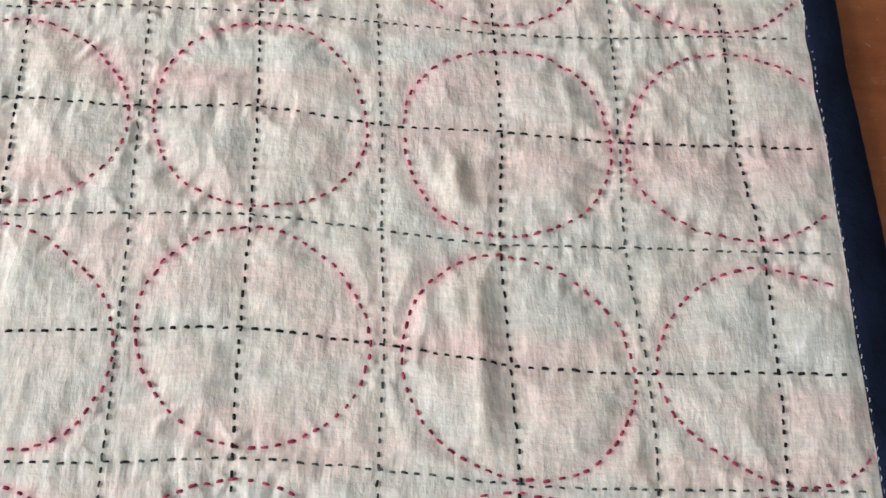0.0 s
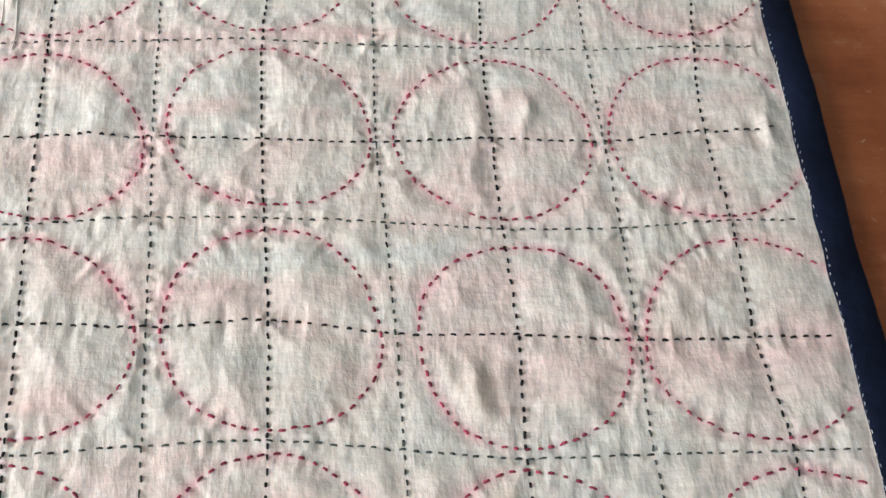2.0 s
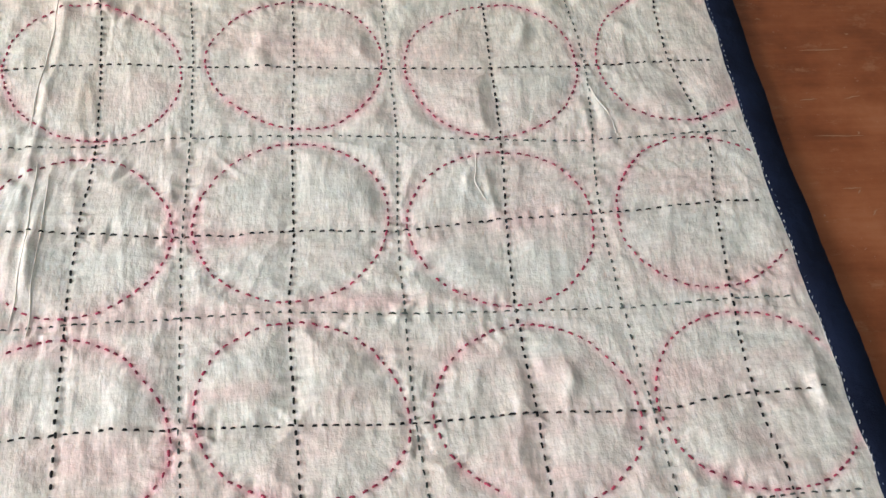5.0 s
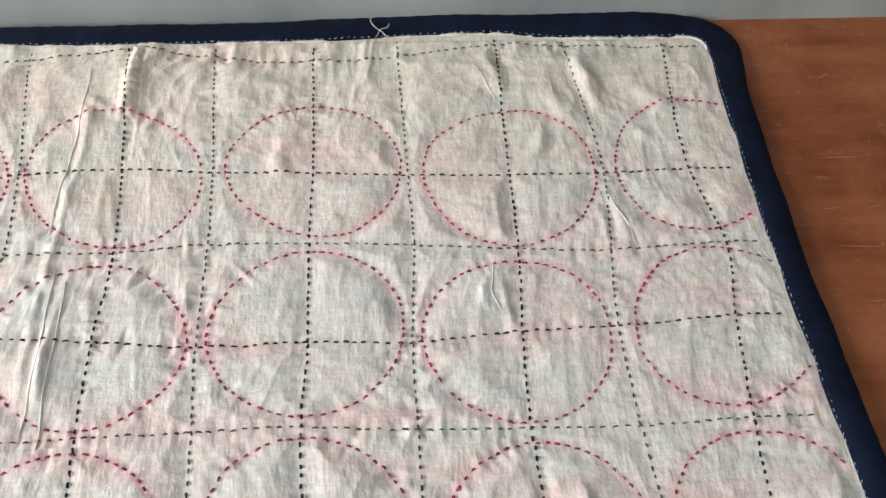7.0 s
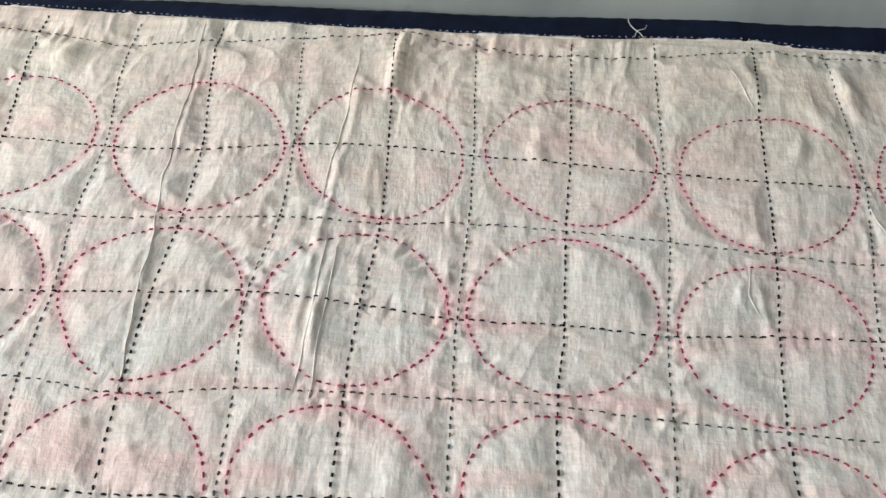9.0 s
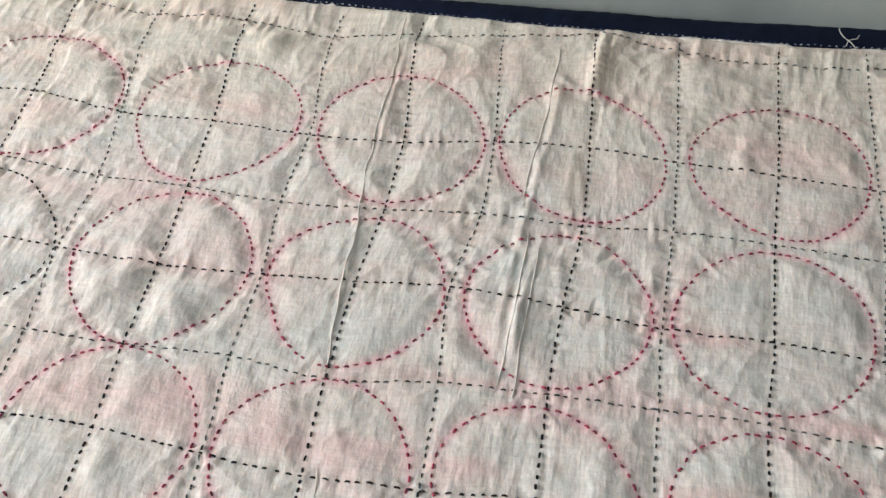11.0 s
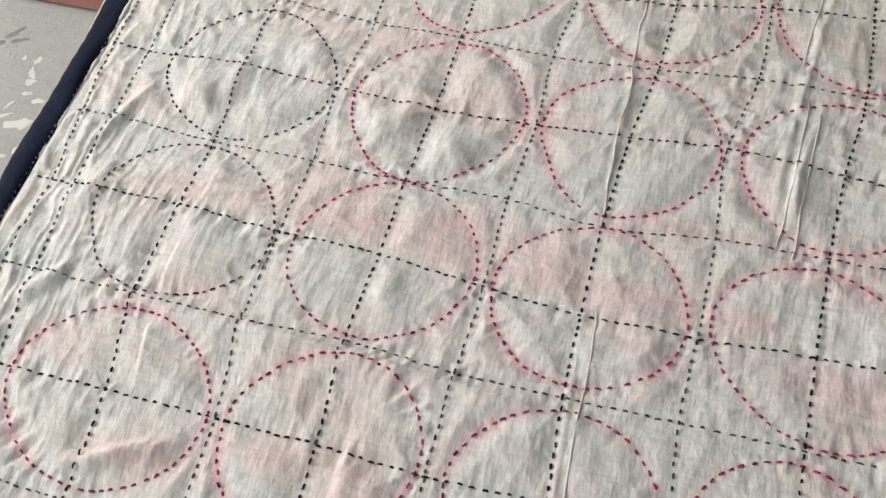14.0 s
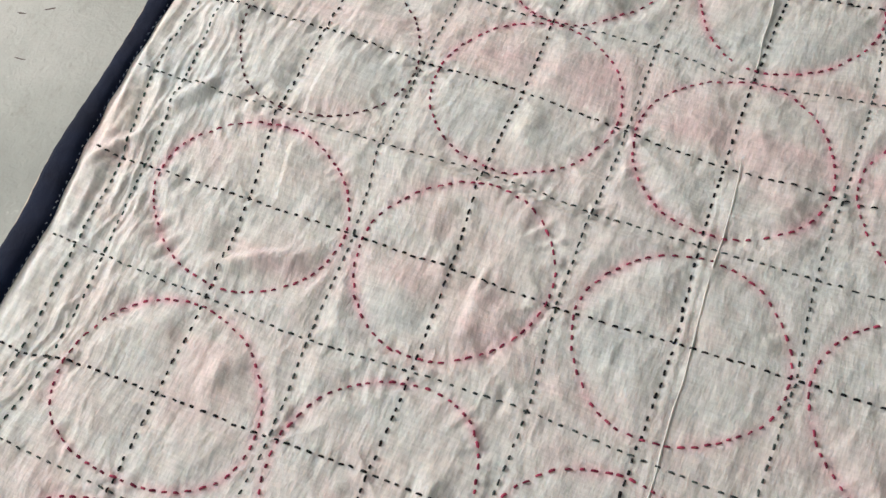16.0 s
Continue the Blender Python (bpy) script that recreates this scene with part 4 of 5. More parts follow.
dye(0.380, -0.140, 0.017, 0.019, 0.3)
dye(0.038, -0.147, 0.023, 0.009, 0.2)
dye(0.169, -0.230, 0.025, 0.008, 0.6)
dye(0.097, -0.240, 0.019, 0.008, 0.5)
dye(0.270, -0.230, 0.028, 0.007, 0.8)
dye(0.218, -0.229, 0.020, 0.007, 0.7)
dye(0.328, -0.228, 0.020, 0.007, 0.6)
dye(0.181, -0.277, 0.028, 0.007, 0.5)
dye(0.226, -0.276, 0.029, 0.007, 0.4)
dye(0.326, -0.281, 0.036, 0.007, 0.6)
dye(0.231, -0.085, 0.025, 0.010, 0.4)
dye(0.132, -0.074, 0.056, 0.007, -0.6)
dye(0.048, -0.162, 0.051, 0.008, -0.6)
dye(0.126, -0.166, 0.039, 0.007, -0.4)
dye(0.297, -0.070, 0.046, 0.009, -0.6)
dye(0.159, -0.198, 0.023, 0.011, -0.4)
dye(0.269, -0.208, 0.020, 0.011, -0.5)
dye(0.223, -0.252, 0.019, 0.015, -0.4)
dye(0.279, -0.255, 0.015, 0.010, -0.5)
dye(0.346, -0.206, 0.016, 0.011, -0.5)
dye(0.151, -0.251, 0.022, 0.010, -0.3)
dye(0.270, -0.174, 0.042, 0.006, -0.3)
dye(0.033, -0.205, 0.022, 0.014, -0.3)
dye(0.085, 0.116, 0.026, 0.008, 0.5)
dye(0.191, 0.070, 0.054, 0.006, 0.7)
dye(0.016, 0.062, 0.060, 0.005, 0.6)
dye(0.094, 0.016, 0.021, 0.008, 0.6)
dye(0.138, 0.008, 0.018, 0.006, 0.4)
dye(0.247, 0.022, 0.018, 0.007, 0.6)
dye(0.320, 0.017, 0.019, 0.009, 0.6)
dye(0.341, -0.023, 0.030, 0.006, 0.5)
dye(0.096, -0.035, 0.036, 0.005, 0.5)
dye(0.227, -0.037, 0.029, 0.004, 0.4)
dye(0.093, 0.036, 0.027, 0.007, -0.4)
dye(0.090, -0.017, 0.020, 0.012, -0.5)
dye(0.150, -0.022, 0.017, 0.012, -0.5)
dye(0.257, -0.021, 0.021, 0.010, -0.6)
dye(0.228, 0.102, 0.040, 0.011, -0.4)
dye(0.014, 0.100, 0.031, 0.016, -0.5)
dye(0.191, -0.071, 0.028, 0.004, -0.5)
dye(0.151, 0.066, 0.018, 0.005, 0.6)
dye(0.149, 0.015, 0.017, 0.005, 0.5)
dye(0.188, 0.146, 0.013, 0.006, 0.5)
dye(0.238, 0.124, 0.020, 0.006, 0.5)
dye(0.338, 0.150, 0.021, 0.006, 0.3)
dye(0.378, 0.024, 0.015, 0.007, 0.5)
dye(0.312, 0.035, 0.012, 0.005, 0.5)
dye(0.329, -0.041, 0.026, 0.005, 0.5)
dye(0.093, 0.174, 0.023, 0.006, 0.3)
dye(-0.010, 0.048, 0.025, 0.005, 0.5)
dye(0.018, 0.214, 0.017, 0.007, 0.3)
dye(0.124, 0.225, 0.035, 0.007, 0.3)
dye(0.364, 0.101, 0.020, 0.012, -0.4)
dye(0.082, 0.116, 0.026, 0.005, 0.8)
dye(0.139, 0.068, 0.037, 0.006, 0.8)
dye(0.063, 0.066, 0.018, 0.004, 0.6)
dye(-0.053, 0.062, 0.036, 0.004, 0.7)
dye(0.156, 0.122, 0.019, 0.008, 0.3)
dye(0.253, 0.123, 0.039, 0.008, 0.4)
dye(-0.030, 0.012, 0.023, 0.005, 0.6)
dye(0.081, 0.016, 0.014, 0.004, 0.6)
dye(0.033, 0.116, 0.019, 0.006, 0.5)
dye(0.116, 0.266, 0.034, 0.021, 0.3)
dye(-0.110, 0.081, 0.025, 0.013, -0.6)
dye(-0.037, 0.145, 0.020, 0.017, -0.6)
dye(0.025, 0.136, 0.016, 0.017, -0.5)
dye(0.090, 0.139, 0.020, 0.015, -0.5)
dye(0.144, 0.155, 0.017, 0.015, -0.5)
dye(0.213, 0.142, 0.023, 0.017, -0.6)
dye(0.257, 0.085, 0.019, 0.015, -0.4)
dye(-0.133, 0.140, 0.023, 0.013, -0.4)
dye(-0.412, 0.244, 0.035, 0.013, 0.5)
dye(-0.429, 0.108, 0.020, 0.010, 0.3)
dye(-0.214, 0.028, 0.023, 0.010, 0.5)
dye(-0.270, 0.011, 0.026, 0.010, 0.6)
dye(-0.372, 0.009, 0.042, 0.008, 0.5)
dye(-0.134, 0.005, 0.027, 0.005, 0.6)
dye(-0.089, 0.012, 0.021, 0.005, 0.5)
dye(-0.247, 0.214, 0.023, 0.014, 0.4)
dye(-0.041, 0.007, 0.020, 0.008, 0.5)
dye(-0.426, 0.059, 0.023, 0.010, 0.5)
dye(0.040, 0.074, 0.035, 0.007, 0.3)
dye(-0.227, 0.124, 0.014, 0.019, 0.3)
dye(-0.382, 0.139, 0.027, 0.021, -0.5)
dye(-0.370, 0.076, 0.037, 0.014, -0.5)
dye(-0.123, 0.084, 0.029, 0.016, -0.5)
dye(-0.265, -0.029, 0.019, 0.014, -0.4)
dye(-0.218, 0.098, 0.021, 0.013, -0.4)
dye(-0.215, 0.243, 0.016, 0.023, -0.3)
dye(-0.395, -0.108, 0.024, 0.012, 0.5)
dye(-0.315, -0.154, 0.025, 0.010, 0.7)
dye(-0.252, -0.125, 0.018, 0.010, 0.4)
dye(-0.257, 0.017, 0.026, 0.011, 0.4)
dye(-0.327, -0.053, 0.023, 0.006, 0.6)
dye(-0.234, -0.136, 0.020, 0.010, 0.4)
dye(-0.103, -0.099, 0.021, 0.012, 0.4)
dye(-0.207, 0.023, 0.013, 0.016, 0.5)
dye(-0.091, -0.012, 0.020, 0.011, 0.4)
dye(-0.196, -0.143, 0.014, 0.012, 0.5)
dye(-0.316, -0.223, 0.018, 0.015, 0.4)
dye(-0.193, -0.198, 0.016, 0.008, 0.5)
dye(-0.130, 0.018, 0.024, 0.011, 0.3)
dye(-0.379, -0.043, 0.021, 0.013, -0.5)
dye(-0.324, -0.021, 0.017, 0.013, -0.5)
dye(-0.272, -0.023, 0.016, 0.016, -0.5)
dye(-0.221, 0.041, 0.016, 0.013, -0.4)
dye(-0.129, -0.036, 0.014, 0.010, -0.5)
dye(-0.101, -0.030, 0.017, 0.009, -0.5)
dye(-0.245, -0.160, 0.017, 0.012, -0.3)
dye(-0.139, -0.122, 0.014, 0.015, -0.5)
dye(-0.358, -0.229, 0.018, 0.013, -0.4)
dye(-0.085, -0.124, 0.015, 0.017, -0.3)
# tan along the folds: some staining, some of it their shade as colour
stain_shade(0.221, -0.143, 0.008, 0.018, 0.9)
stain_shade(0.228, -0.204, 0.006, 0.019, 0.8)
stain_shade(0.233, -0.264, 0.005, 0.015, 0.4)
stain_shade(0.320, -0.104, 0.011, 0.016, 0.3)
stain_shade(-0.013, 0.225, 0.008, 0.024, 0.8)
stain_shade(-0.033, 0.287, 0.007, 0.027, 0.5)
stain_shade(-0.002, 0.341, 0.008, 0.025, 0.7)
stain_shade(-0.106, 0.197, 0.042, 0.019, 0.3)
stain_shade(0.285, 0.304, 0.016, 0.034, 0.4)
stain_shade(0.260, 0.351, 0.024, 0.037, 0.3)
stain_shade(-0.007, 0.227, 0.006, 0.025, 0.5)
stain_shade(-0.243, 0.334, 0.021, 0.017, 0.8)
stain_shade(-0.001, 0.352, 0.008, 0.025, 0.6)
stain_shade(-0.384, 0.224, 0.017, 0.009, 0.4)
stain_shade(-0.308, 0.276, 0.034, 0.013, 0.3)
stain_shade(-0.476, -0.045, 0.010, 0.012, 0.8)
stain_shade(-0.457, -0.107, 0.011, 0.011, 0.8)
stain_shade(-0.455, -0.085, 0.011, 0.009, 0.5)
stain_shade(-0.064, -0.095, 0.006, 0.007, 0.8)
stain_shade(-0.232, -0.018, 0.006, 0.018, 0.6)
stain_shade(-0.314, -0.168, 0.025, 0.005, 0.6)
stain_shade(-0.220, -0.124, 0.004, 0.010, 0.5)
stain_shade(-0.347, -0.105, 0.010, 0.019, 0.4)
stain_shade(-0.422, -0.228, 0.006, 0.009, 0.5)


def cloth_top():
    u, v = np.linspace(LEFT_IN - 0.004, RIGHT_IN + 0.004, 820), np.linspace(LOW_IN - 0.004, TOP_IN + 0.004, 860)
    p = placed(u, v)
    z = height_at(p) - TOP_Z
    verts = np.concatenate([p, z[..., None]], -1).reshape(-1, 3)
    nu, nv = len(u), len(v)
    a = (np.arange(nu - 1)[:, None] * nv + np.arange(nv - 1)[None, :]).ravel()
    faces = np.stack([a, a + nv, a + nv + 1, a + 1], -1)
    me = bpy.data.meshes.new("cloth_top")
    me.vertices.add(len(verts))
    me.vertices.foreach_set("co", verts.ravel().astype(np.float32))
    me.loops.add(faces.size)
    me.loops.foreach_set("vertex_index", faces.ravel().astype(np.int32))
    me.polygons.add(len(faces))
    me.polygons.foreach_set("loop_start", np.arange(0, faces.size, 4, dtype=np.int32))
    me.update(calc_edges=True)
    me.shade_smooth()
    bleed = me.attributes.new("bleed", "FLOAT", "POINT")
    bleed.data.foreach_set("value", np.exp(-((sampled(near_red, p) / 0.0028) ** 1.4)).ravel().astype(np.float32))
    tea = me.attributes.new("tea", "FLOAT", "POINT")
    tea.data.foreach_set("value", np.exp(-((TOP_IN - p[..., 1]).clip(0, 1) / 0.14) ** 2).ravel().astype(np.float32))
    lie = me.attributes.new("lie", "FLOAT_VECTOR", "POINT")
    flat_place = np.concatenate([np.stack(np.meshgrid(u, v, indexing="ij"), -1), z[..., None]], -1)
    lie.data.foreach_set("vector", flat_place.ravel().astype(np.float32))
    for key, field in (("pink", pink_field), ("stain_shade", stain_shade_field)):
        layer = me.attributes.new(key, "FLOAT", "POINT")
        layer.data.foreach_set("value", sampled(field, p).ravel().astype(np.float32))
    me.materials.append(MUSLIN)
    ob = new("cloth_top", me)
    ob.parent = quilt
    tagged(ob, "crumpled cream muslin with faint pink stains")


cloth_top()


# ---- stitches ----
def stitch_mesh(p, pitch, length, width, seed):
    """Small flattened rolls of thread along a polyline, their ends diving into the cloth."""
    r = random.Random(seed)
    seg = np.hypot(*np.diff(p, axis=0).T)
    s = np.r_[0, np.cumsum(seg)]
    at, verts, faces = r.uniform(0, pitch), [], []
    px = lambda q: np.stack([np.interp(q, s, p[:, 0]), np.interp(q, s, p[:, 1])], -1)
    while at < s[-1] - pitch * 0.7:
        long = length * r.uniform(0.72, 1.22)
        c = px(np.array([at, at + long / 2, at + long]))
        d = c[2] - c[0]
        a = math.atan2(d[1], d[0]) + r.gauss(0, 0.10)
        ca, sa = math.cos(a), math.sin(a)
        mid = c[1] + np.array((-sa, ca)) * r.gauss(0, 0.00022)
        z = float(height_at(c).max()) - TOP_Z
        half, w = long / 2, width / 2 * r.uniform(0.8, 1.2)
        base = len(verts)
        for f, k, dz in ((-1.0, 0.45, -0.0009), (-0.62, 0.95, 0.0001), (0.0, 1.05, 0.0004), (0.62, 0.95, 0.0001), (1.0, 0.45, -0.0009)):
            for ang in range(6):
                t = ang * math.pi / 3
                q = w * k * math.cos(t)
                verts.append((mid[0] + f * half * ca - q * sa, mid[1] + f * half * sa + q * ca, z + dz + w * 0.75 * k * math.sin(t)))
        for ringno in range(4):
            for k in range(6):
                m = base + ringno * 6
                faces.append((m + k, m + 6 + k, m + 6 + (k + 1) % 6, m + (k + 1) % 6)[::-1])
        faces.append(tuple(base + k for k in range(6)))
        faces.append(tuple(base + 24 + k for k in range(6))[::-1])
        at += pitch * r.uniform(0.82, 1.2) + (long - length) * 0.6
    return verts, faces


THREAD_LABEL = {"black": "black running stitch", "slate": "faded grey-green running stitch", "green": "dark green running stitch", "crimson": "crimson running stitch with bled dye", "maroon": "dark maroon running stitch"}
edge_x = lambda y: np.interp(y, right_edge[:, 1], right_edge[:, 0])
for k, (name, thread, p) in enumerate(LINES):
    keep = p[:, 0] < edge_x(p[:, 1]) - 0.002
    if name == "stitched_circle" and not keep.all():
        first = int(np.argmax(~keep))
        p = np.roll(p[:-1], -first, axis=0)
        keep = p[:, 0] < edge_x(p[:, 1]) - 0.002
        p = p[keep]
        jump = np.hypot(*np.diff(p, axis=0).T)
        cut = int(np.argmax(jump)) + 1 if jump.max() > 0.01 else 0
        p = np.roll(p, -cut, axis=0)
    wide = 0.00126 if thread != "slate" else 0.00105
    verts, faces = stitch_mesh(p, 0.0059, 0.0037 if thread != "slate" else 0.0037, wide, 100 + k)
    if verts:
        tagged(mesh_object(name, verts, faces, YARNS[thread], quilt, THREAD_LABEL[thread]), kind="stuff")


# ---- binding: a padded navy strip all round, mitred and rounded at the corners ----
def outline(step=0.004):
    """The inner seam of the binding, counter-clockwise from the lower right corner."""
    y = np.linspace(LOW_IN + 0.02, TOP_IN - 0.022, 230)
    x = np.linspace(RIGHT_IN - 0.022, LEFT_IN + 0.02, 230)
    right = placed([RIGHT_IN], y)[0]
    top = placed(x[::-1], [TOP_IN])[::-1, 0]
    left = placed([LEFT_IN], y)[0][::-1]
    low = placed(x[::-1], [LOW_IN])[:, 0]
    loop = []
    for a, b in ((right, top), (top, left), (left, low), (low, right)):
        loop.append(a)
        p0, p3 = a[-1], b[0]
        t0, t3 = a[-1] - a[-2], b[1] - b[0]
        t0, t3 = t0 / np.hypot(*t0), t3 / np.hypot(*t3)
        k = np.hypot(*(p3 - p0)) * 0.39
        s = np.linspace(0, 1, 12)[1:-1, None]
        loop.append((1 - s) ** 3 * p0 + 3 * s * (1 - s) ** 2 * (p0 + t0 * k) + 3 * s * s * (1 - s) * (p3 - t3 * k) + s ** 3 * p3)
    loop = np.concatenate(loop)
    loop = np.concatenate([loop, loop[:1]])
    return resampled(loop, step)


SEAM = outline()


def normals(p):
    d = np.roll(p, -1, axis=0) - np.roll(p, 1, axis=0)
    d = d / np.hypot(d[:, 0], d[:, 1])[:, None]
    for _ in range(3):
        d = (np.roll(d, 1, axis=0) + d + np.roll(d, -1, axis=0)) / 3
    d = d / np.hypot(d[:, 0], d[:, 1])[:, None]
    return np.stack([d[:, 1], -d[:, 0]], -1)


SEAM_OUT = normals(SEAM)


def strip(profile, wobble, seed, rim=1.0):
    """Sweep a cross-section, given as (outward, up, wobble share), round the seam."""
    n, m = len(SEAM), len(profile)
    s = np.arange(n) * 0.004
    x, y = SEAM[:, 0], SEAM[:, 1]
    wide = np.where((x > 0.38) & (y < 0.36), np.interp(y, [-0.3, 0.0, 0.3], [1.12, 1.06, 1.12]), 1.0)
    wide = np.where(y > 0.36, np.interp(x, [-0.23, -0.15, 0.1, 0.24, 0.34, 0.40], [0.9, 1.15, 1.35, 1.75, 2.2, 1.45]), wide)
    wide = np.where((x < -0.3) & (y < 0.36), np.interp(y, [-0.2, -0.137, -0.067, 0.03, 0.1, 0.185, 0.21, 0.35], [1.1, 1.1, 0.84, 1.0, 1.0, 1.2, 1.0, 1.05]), wide)
    wide = np.convolve(np.r_[wide[-6:], wide, wide[:6]], np.ones(13) / 13, "valid")
    wide = wide * np.where((x < -0.4) & (y < 0.36), rim, 1.0)
    wide = wide + wobble * value_noise(s * 9, s * 0, seed) + wobble * 0.6 * value_noise(s * 31, s * 0 + 3, seed + 1)
    lump = value_noise(s * 22, s * 0 + 7, seed + 2) - 2.2 * np.exp(-(((y - 0.183) / 0.004) ** 2)) * (x < -0.4) - 1.6 * np.exp(-(((y - 0.383) / 0.003) ** 2)) * (x > 0.40) - 1.6 * np.exp(-(((x - 0.392) / 0.003) ** 2)) * (y > 0.38)
    wave = 0.0009 * value_noise(s * 60, s * 0 + 2, seed + 3)
    verts = []
    for i in range(n):
        for out, up, share in profile:
            fine = 0.0005 * math.sin(i * 1.7 + out * 300)
            d = out * (wide[i] if out > 0.002 else 1) + (wave[i] if out < 0.002 else 0)
            rise = up * (1 + 0.16 * lump[i] * share) + fine * share * 0.5 
            x, y = SEAM[i] + SEAM_OUT[i] * d
            verts.append((x, y, rise))
    faces = []
    for i in range(n):
        j = (i + 1) % n
        for k in range(m - 1):
            faces.append((i * m + k, i * m + k + 1, j * m + k + 1, j * m + k)[::-1])
    return verts, faces


PROFILE = [(-0.0006, 0.0058, 0), (0.0001, 0.0074, 0.0), (0.0018, 0.0086, 0.5), (0.005, 0.0093, 1), (0.010, 0.0092, 1), (0.0145, 0.0084, 1), (0.0178, 0.0066, 1), (0.0192, 0.0042, 0.5), (0.0190, 0.0020, 0), (0.0165, 0.0006, 0), (0.004, 0.0005, 0)]
verts, faces = strip(PROFILE, 0.07, 31)
mesh_object("binding", verts, faces, NAVY, quilt, "navy cotton binding with soft puckers")
verts, faces = strip([(-0.004, 0.0040, 0), (0.0150, 0.0038, 0), (0.0186, 0.0030, 0), (0.0190, 0.0020, 0), (0.0180, 0.0010, 0), (-0.004, 0.0004, 0)], 0.07, 31, 1.12)
mesh_object("backing", verts, faces, BACKING, quilt, "beige backing cloth showing at the rim")
u, v = np.linspace(LEFT_IN, RIGHT_IN, 24), np.linspace(LOW_IN, TOP_IN, 24)
p = placed(u, v)
mesh_object("underside", [(x, y, 0.0008) for x, y in p.reshape(-1, 2)], [(i * 24 + j, i * 24 + j + 1, (i + 1) * 24 + j + 1, (i + 1) * 24 + j) for i in range(23) for j in range(23)], BACKING, quilt)


def hem_fold():
    """The turned edge of the cloth, gathered into small scallops against the binding."""
    n = len(SEAM)
    fine = 4
    idx = np.arange(n * fine)
    i, f = idx // fine, (idx % fine)[:, None] / fine
    seam = SEAM[i] * (1 - f) + SEAM[(i + 1) % n] * f
    out = SEAM_OUT[i] * (1 - f) + SEAM_OUT[(i + 1) % n] * f
    s = idx * 0.001
    gather = np.where(seam[:, 0] < -0.35, np.interp(seam[:, 1], [-0.02, 0.06], [0.12, 0.8]), np.where(seam[:, 1] > 0.37, 0.45, 0.05))
    lip = 0.5 + 0.5 * value_noise(s * 130, s * 0 + 4, 81) + 0.25 * value_noise(s * 300, s * 0 + 9, 82)
    reach = 0.0006 + 0.0042 * gather * np.clip(lip, 0, 1.2)
    rise = 0.0060 + 0.0036 * gather * np.clip(lip, 0.25, 1.2)
    verts = []
    for k in range(len(idx)):
        for share, up in ((1.0, 0.0058), (0.7, rise[k] - 0.0003), (0.4, rise[k]), (0.0, rise[k] + 0.0002), (-0.35, 0.0066)):
            x, y = seam[k] - out[k] * reach[k] * share
            verts.append((x, y, up))
    m, faces = 5, []
    for k in range(len(idx)):
        j = (k + 1) % len(idx)
        faces += [(k * m + q, k * m + q + 1, j * m + q + 1, j * m + q)[::-1] for q in range(m - 1)]
    mesh_object("hem_fold", verts, faces, HEM_CLOTH, quilt, "gathered white edge of the cloth")


hem_fold()


def hem_stitches():
    r = random.Random(77)
    verts, faces = [], []
    n = len(SEAM)
    at = 0.0
    total = n * 0.004
    while at < total - 0.006:
        i = int(at / 0.004)
        f = at / 0.004 - i
        j = (i + 1) % n
        c = SEAM[i] * (1 - f) + SEAM[j] * f
        o = SEAM_OUT[i]
        t = np.array((-o[1], o[0]))
        a = r.gauss(0, 0.22)
        d = t * math.cos(a) + o * math.sin(a)
        q = np.array((-d[1], d[0]))
        c = c + o * (0.0002 + r.gauss(0, 0.0003))
        half, w = r.uniform(0.0008, 0.0015), 0.0002
        z = 0.0080
        base = len(verts)
        for fx, dz in ((-1, -0.0012), (-0.5, 0.0002), (0.5, 0.0002), (1, -0.0012)):
            for fy, dzz in ((-1, -0.0003), (0, 0.0003), (1, -0.0003)):
                x, y = c + d * half * fx + q * w * fy
                verts.append((x, y, z + dz + dzz))
        for k in range(3):
            for m in range(2):
                b = base + 3 * k + m
                faces.append((b, b + 3, b + 4, b + 1))
        at += r.choice((0.0042, 0.0048, 0.0056))
    mesh_object("hem_stitch_line", verts, faces, PALE_YARN, quilt, "tiny pale blue hem stitches")


hem_stitches()


def loose_end(points, radius, material, label):
    """A short end of thread, round in section, as one small mesh."""
    verts, faces = [], []
    pts = [Vector(p) for p in points]
    fine = []
    for i in range(len(pts) - 1):
        a, b, c, d = pts[max(i - 1, 0)], pts[i], pts[i + 1], pts[min(i + 2, len(pts) - 1)]
        for k in range(6):
            t = k / 6
            fine.append(0.5 * ((2 * b) + (c - a) * t + (2 * a - 5 * b + 4 * c - d) * t * t + (3 * b - a - 3 * c + d) * t ** 3))
    fine.append(pts[-1])
    for i, p in enumerate(fine):
        d = (fine[min(i + 1, len(fine) - 1)] - fine[max(i - 1, 0)]).normalized()
        side = d.cross(Vector((0.3, 0.2, 1))).normalized()
        up = side.cross(d)
        for k in range(5):
            t = 2 * math.pi * k / 5
            verts.append(p + side * radius * math.cos(t) + up * radius * math.sin(t))
        if i:
            m = 5 * i
            faces += [(m - 5 + k, m - 5 + (k + 1) % 5, m + (k + 1) % 5, m + k) for k in range(5)]
    mesh_object("loose_thread", verts, faces, material, quilt, label)


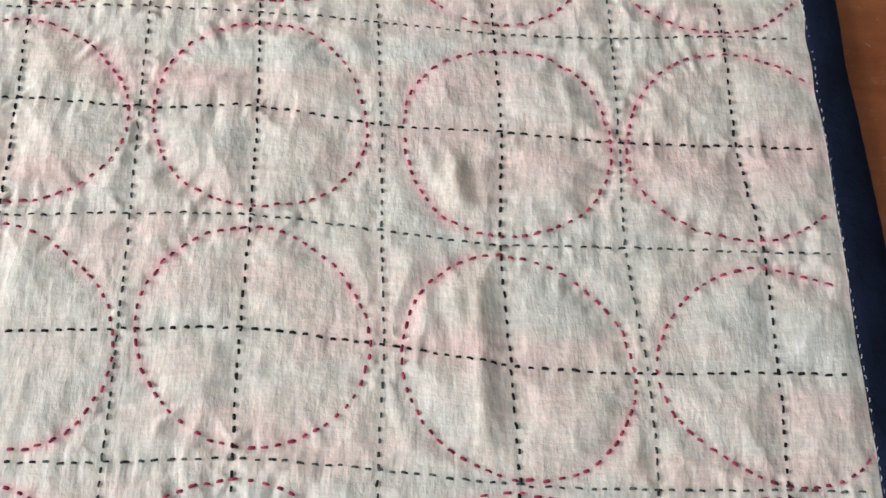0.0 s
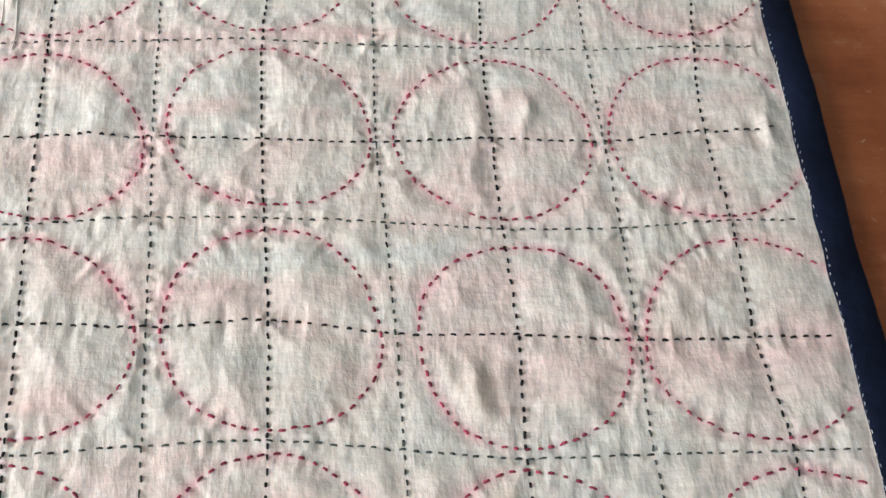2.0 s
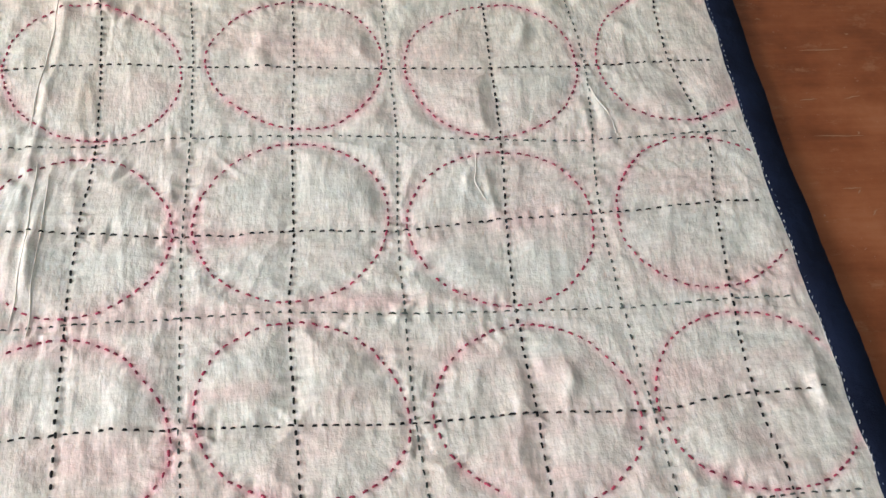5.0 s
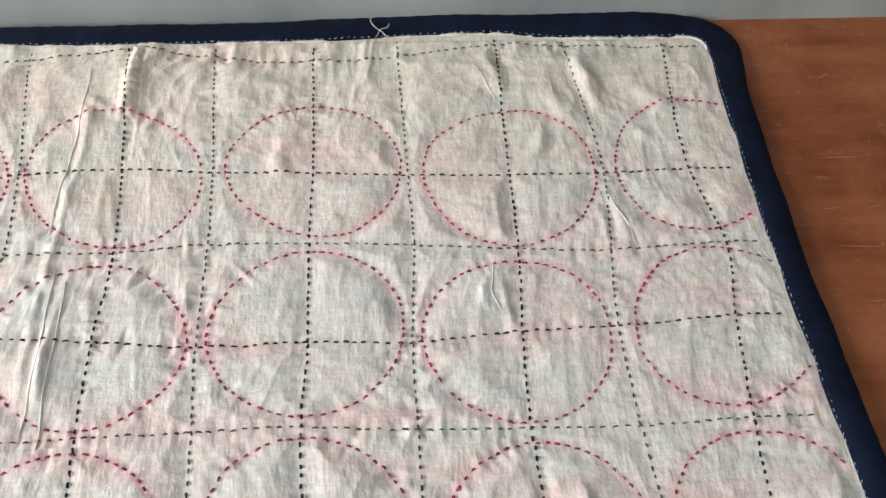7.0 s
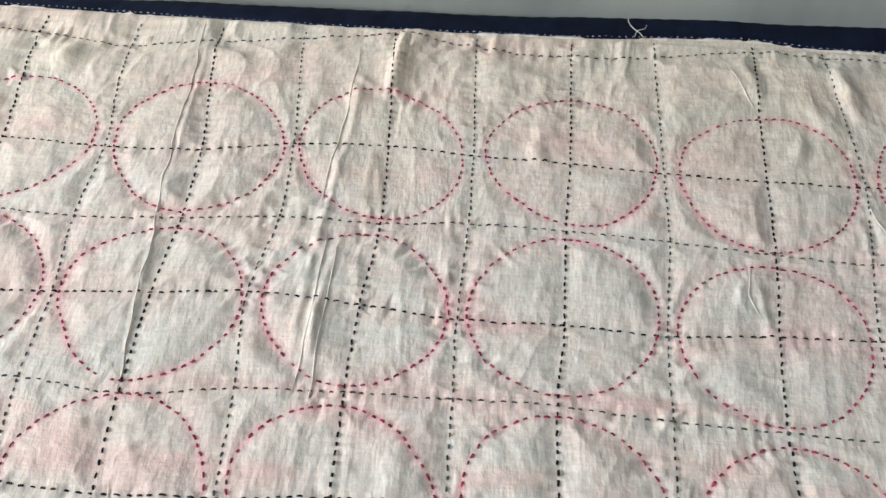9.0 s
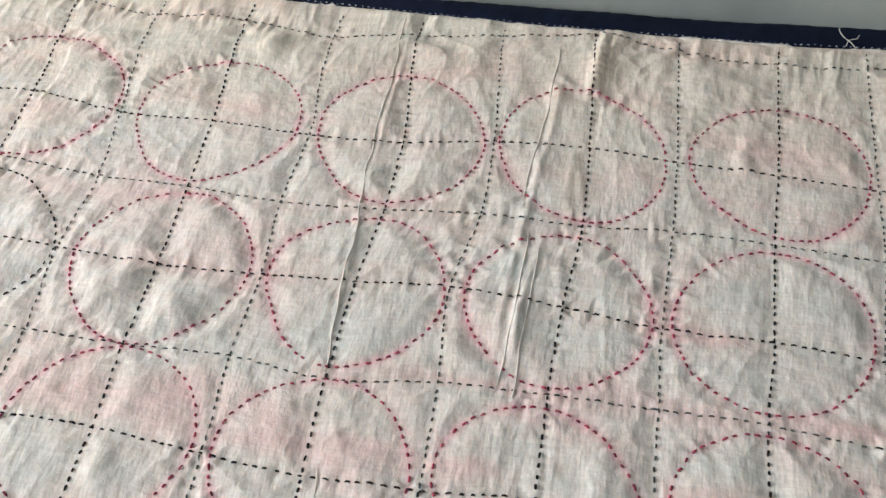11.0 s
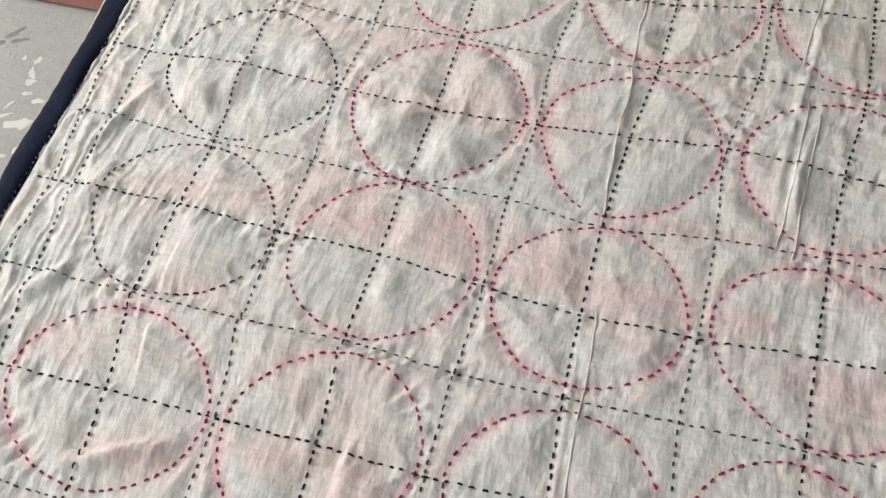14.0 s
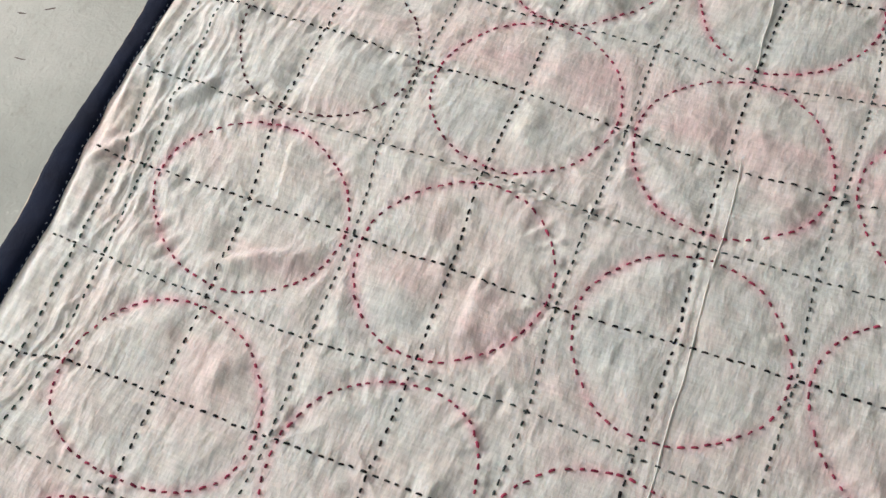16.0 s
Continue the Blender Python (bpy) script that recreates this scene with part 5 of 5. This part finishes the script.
def slub(points):
    """A thick slub yarn that shows through the thin cloth as a raised line."""
    p = resampled(np.array(points), 0.003)
    s = np.arange(len(p)) * 0.003
    p[:, 0] += 0.0016 * value_noise(s * 60, s * 0 + points[0][0] * 40, 41)
    z = height_at(p) - TOP_Z
    z = np.convolve(np.r_[z[:1], z[:1], z, z[-1:], z[-1:]], np.ones(5) / 5, "valid") + 0.0002
    verts, faces = [], []
    for i, (x, y) in enumerate(p):
        r = 0.00042 + 0.0001 * math.sin(i * 0.9)
        r *= min(1, (i + 0.3) / 4, (len(p) - 0.7 - i) / 4)
        for k in range(6):
            t = 2 * math.pi * k / 6
            verts.append((x + r * math.cos(t), y, float(z[i]) + r * math.sin(t)))
        if i:
            m = 6 * i
            faces += [(m - 6 + k, m - 6 + (k + 1) % 6, m + (k + 1) % 6, m + k) for k in range(6)]
    mesh_object("slub_yarn", verts, faces, MUSLIN, quilt, "raised cream slub yarn in the weave")


slub([(-0.156, 0.382), (-0.152, 0.33), (-0.147, 0.25), (-0.141, 0.19), (-0.131, 0.10), (-0.125, 0.05)])
slub([(-0.112, 0.0), (-0.105, -0.06), (-0.098, -0.12), (-0.092, -0.18), (-0.086, -0.26)])
slub([(-0.036, 0.36), (-0.037, 0.28), (-0.040, 0.20)])
slub([(-0.030, 0.18), (-0.031, 0.12), (-0.030, 0.06)])
slub([(-0.022, 0.17), (-0.024, 0.10), (-0.020, 0.05)])
slub([(0.228, 0.36), (0.240, 0.33), (0.246, 0.315)])
slub([(0.305, 0.235), (0.314, 0.195), (0.317, 0.18)])
slub([(0.226, 0.175), (0.222, 0.15), (0.230, 0.13)])
loose_end([(0.160, 0.412, 0.0112), (0.158, 0.405, 0.0125), (0.161, 0.399, 0.0112), (0.166, 0.394, 0.0105), (0.169, 0.391, 0.0088)], 0.00035, PAINT, "loose white end of thread on the binding")
loose_end([(0.172, 0.403, 0.0108), (0.170, 0.398, 0.0112), (0.165, 0.396, 0.0108), (0.163, 0.392, 0.0088)], 0.00030, PAINT, "loose white end of thread on the binding")
loose_end([(-0.5165, 0.198, 0.0102), (-0.5155, 0.194, 0.0112), (-0.513, 0.1905, 0.0106), (-0.5105, 0.1885, 0.0085)], 0.0009, YARNS["green"], "knotted dark green thread end")
loose_end([(-0.5172, 0.1935, 0.0106), (-0.5140, 0.1915, 0.0115), (-0.5120, 0.1890, 0.0085)], 0.0008, YARNS["green"], "knotted dark green thread end")
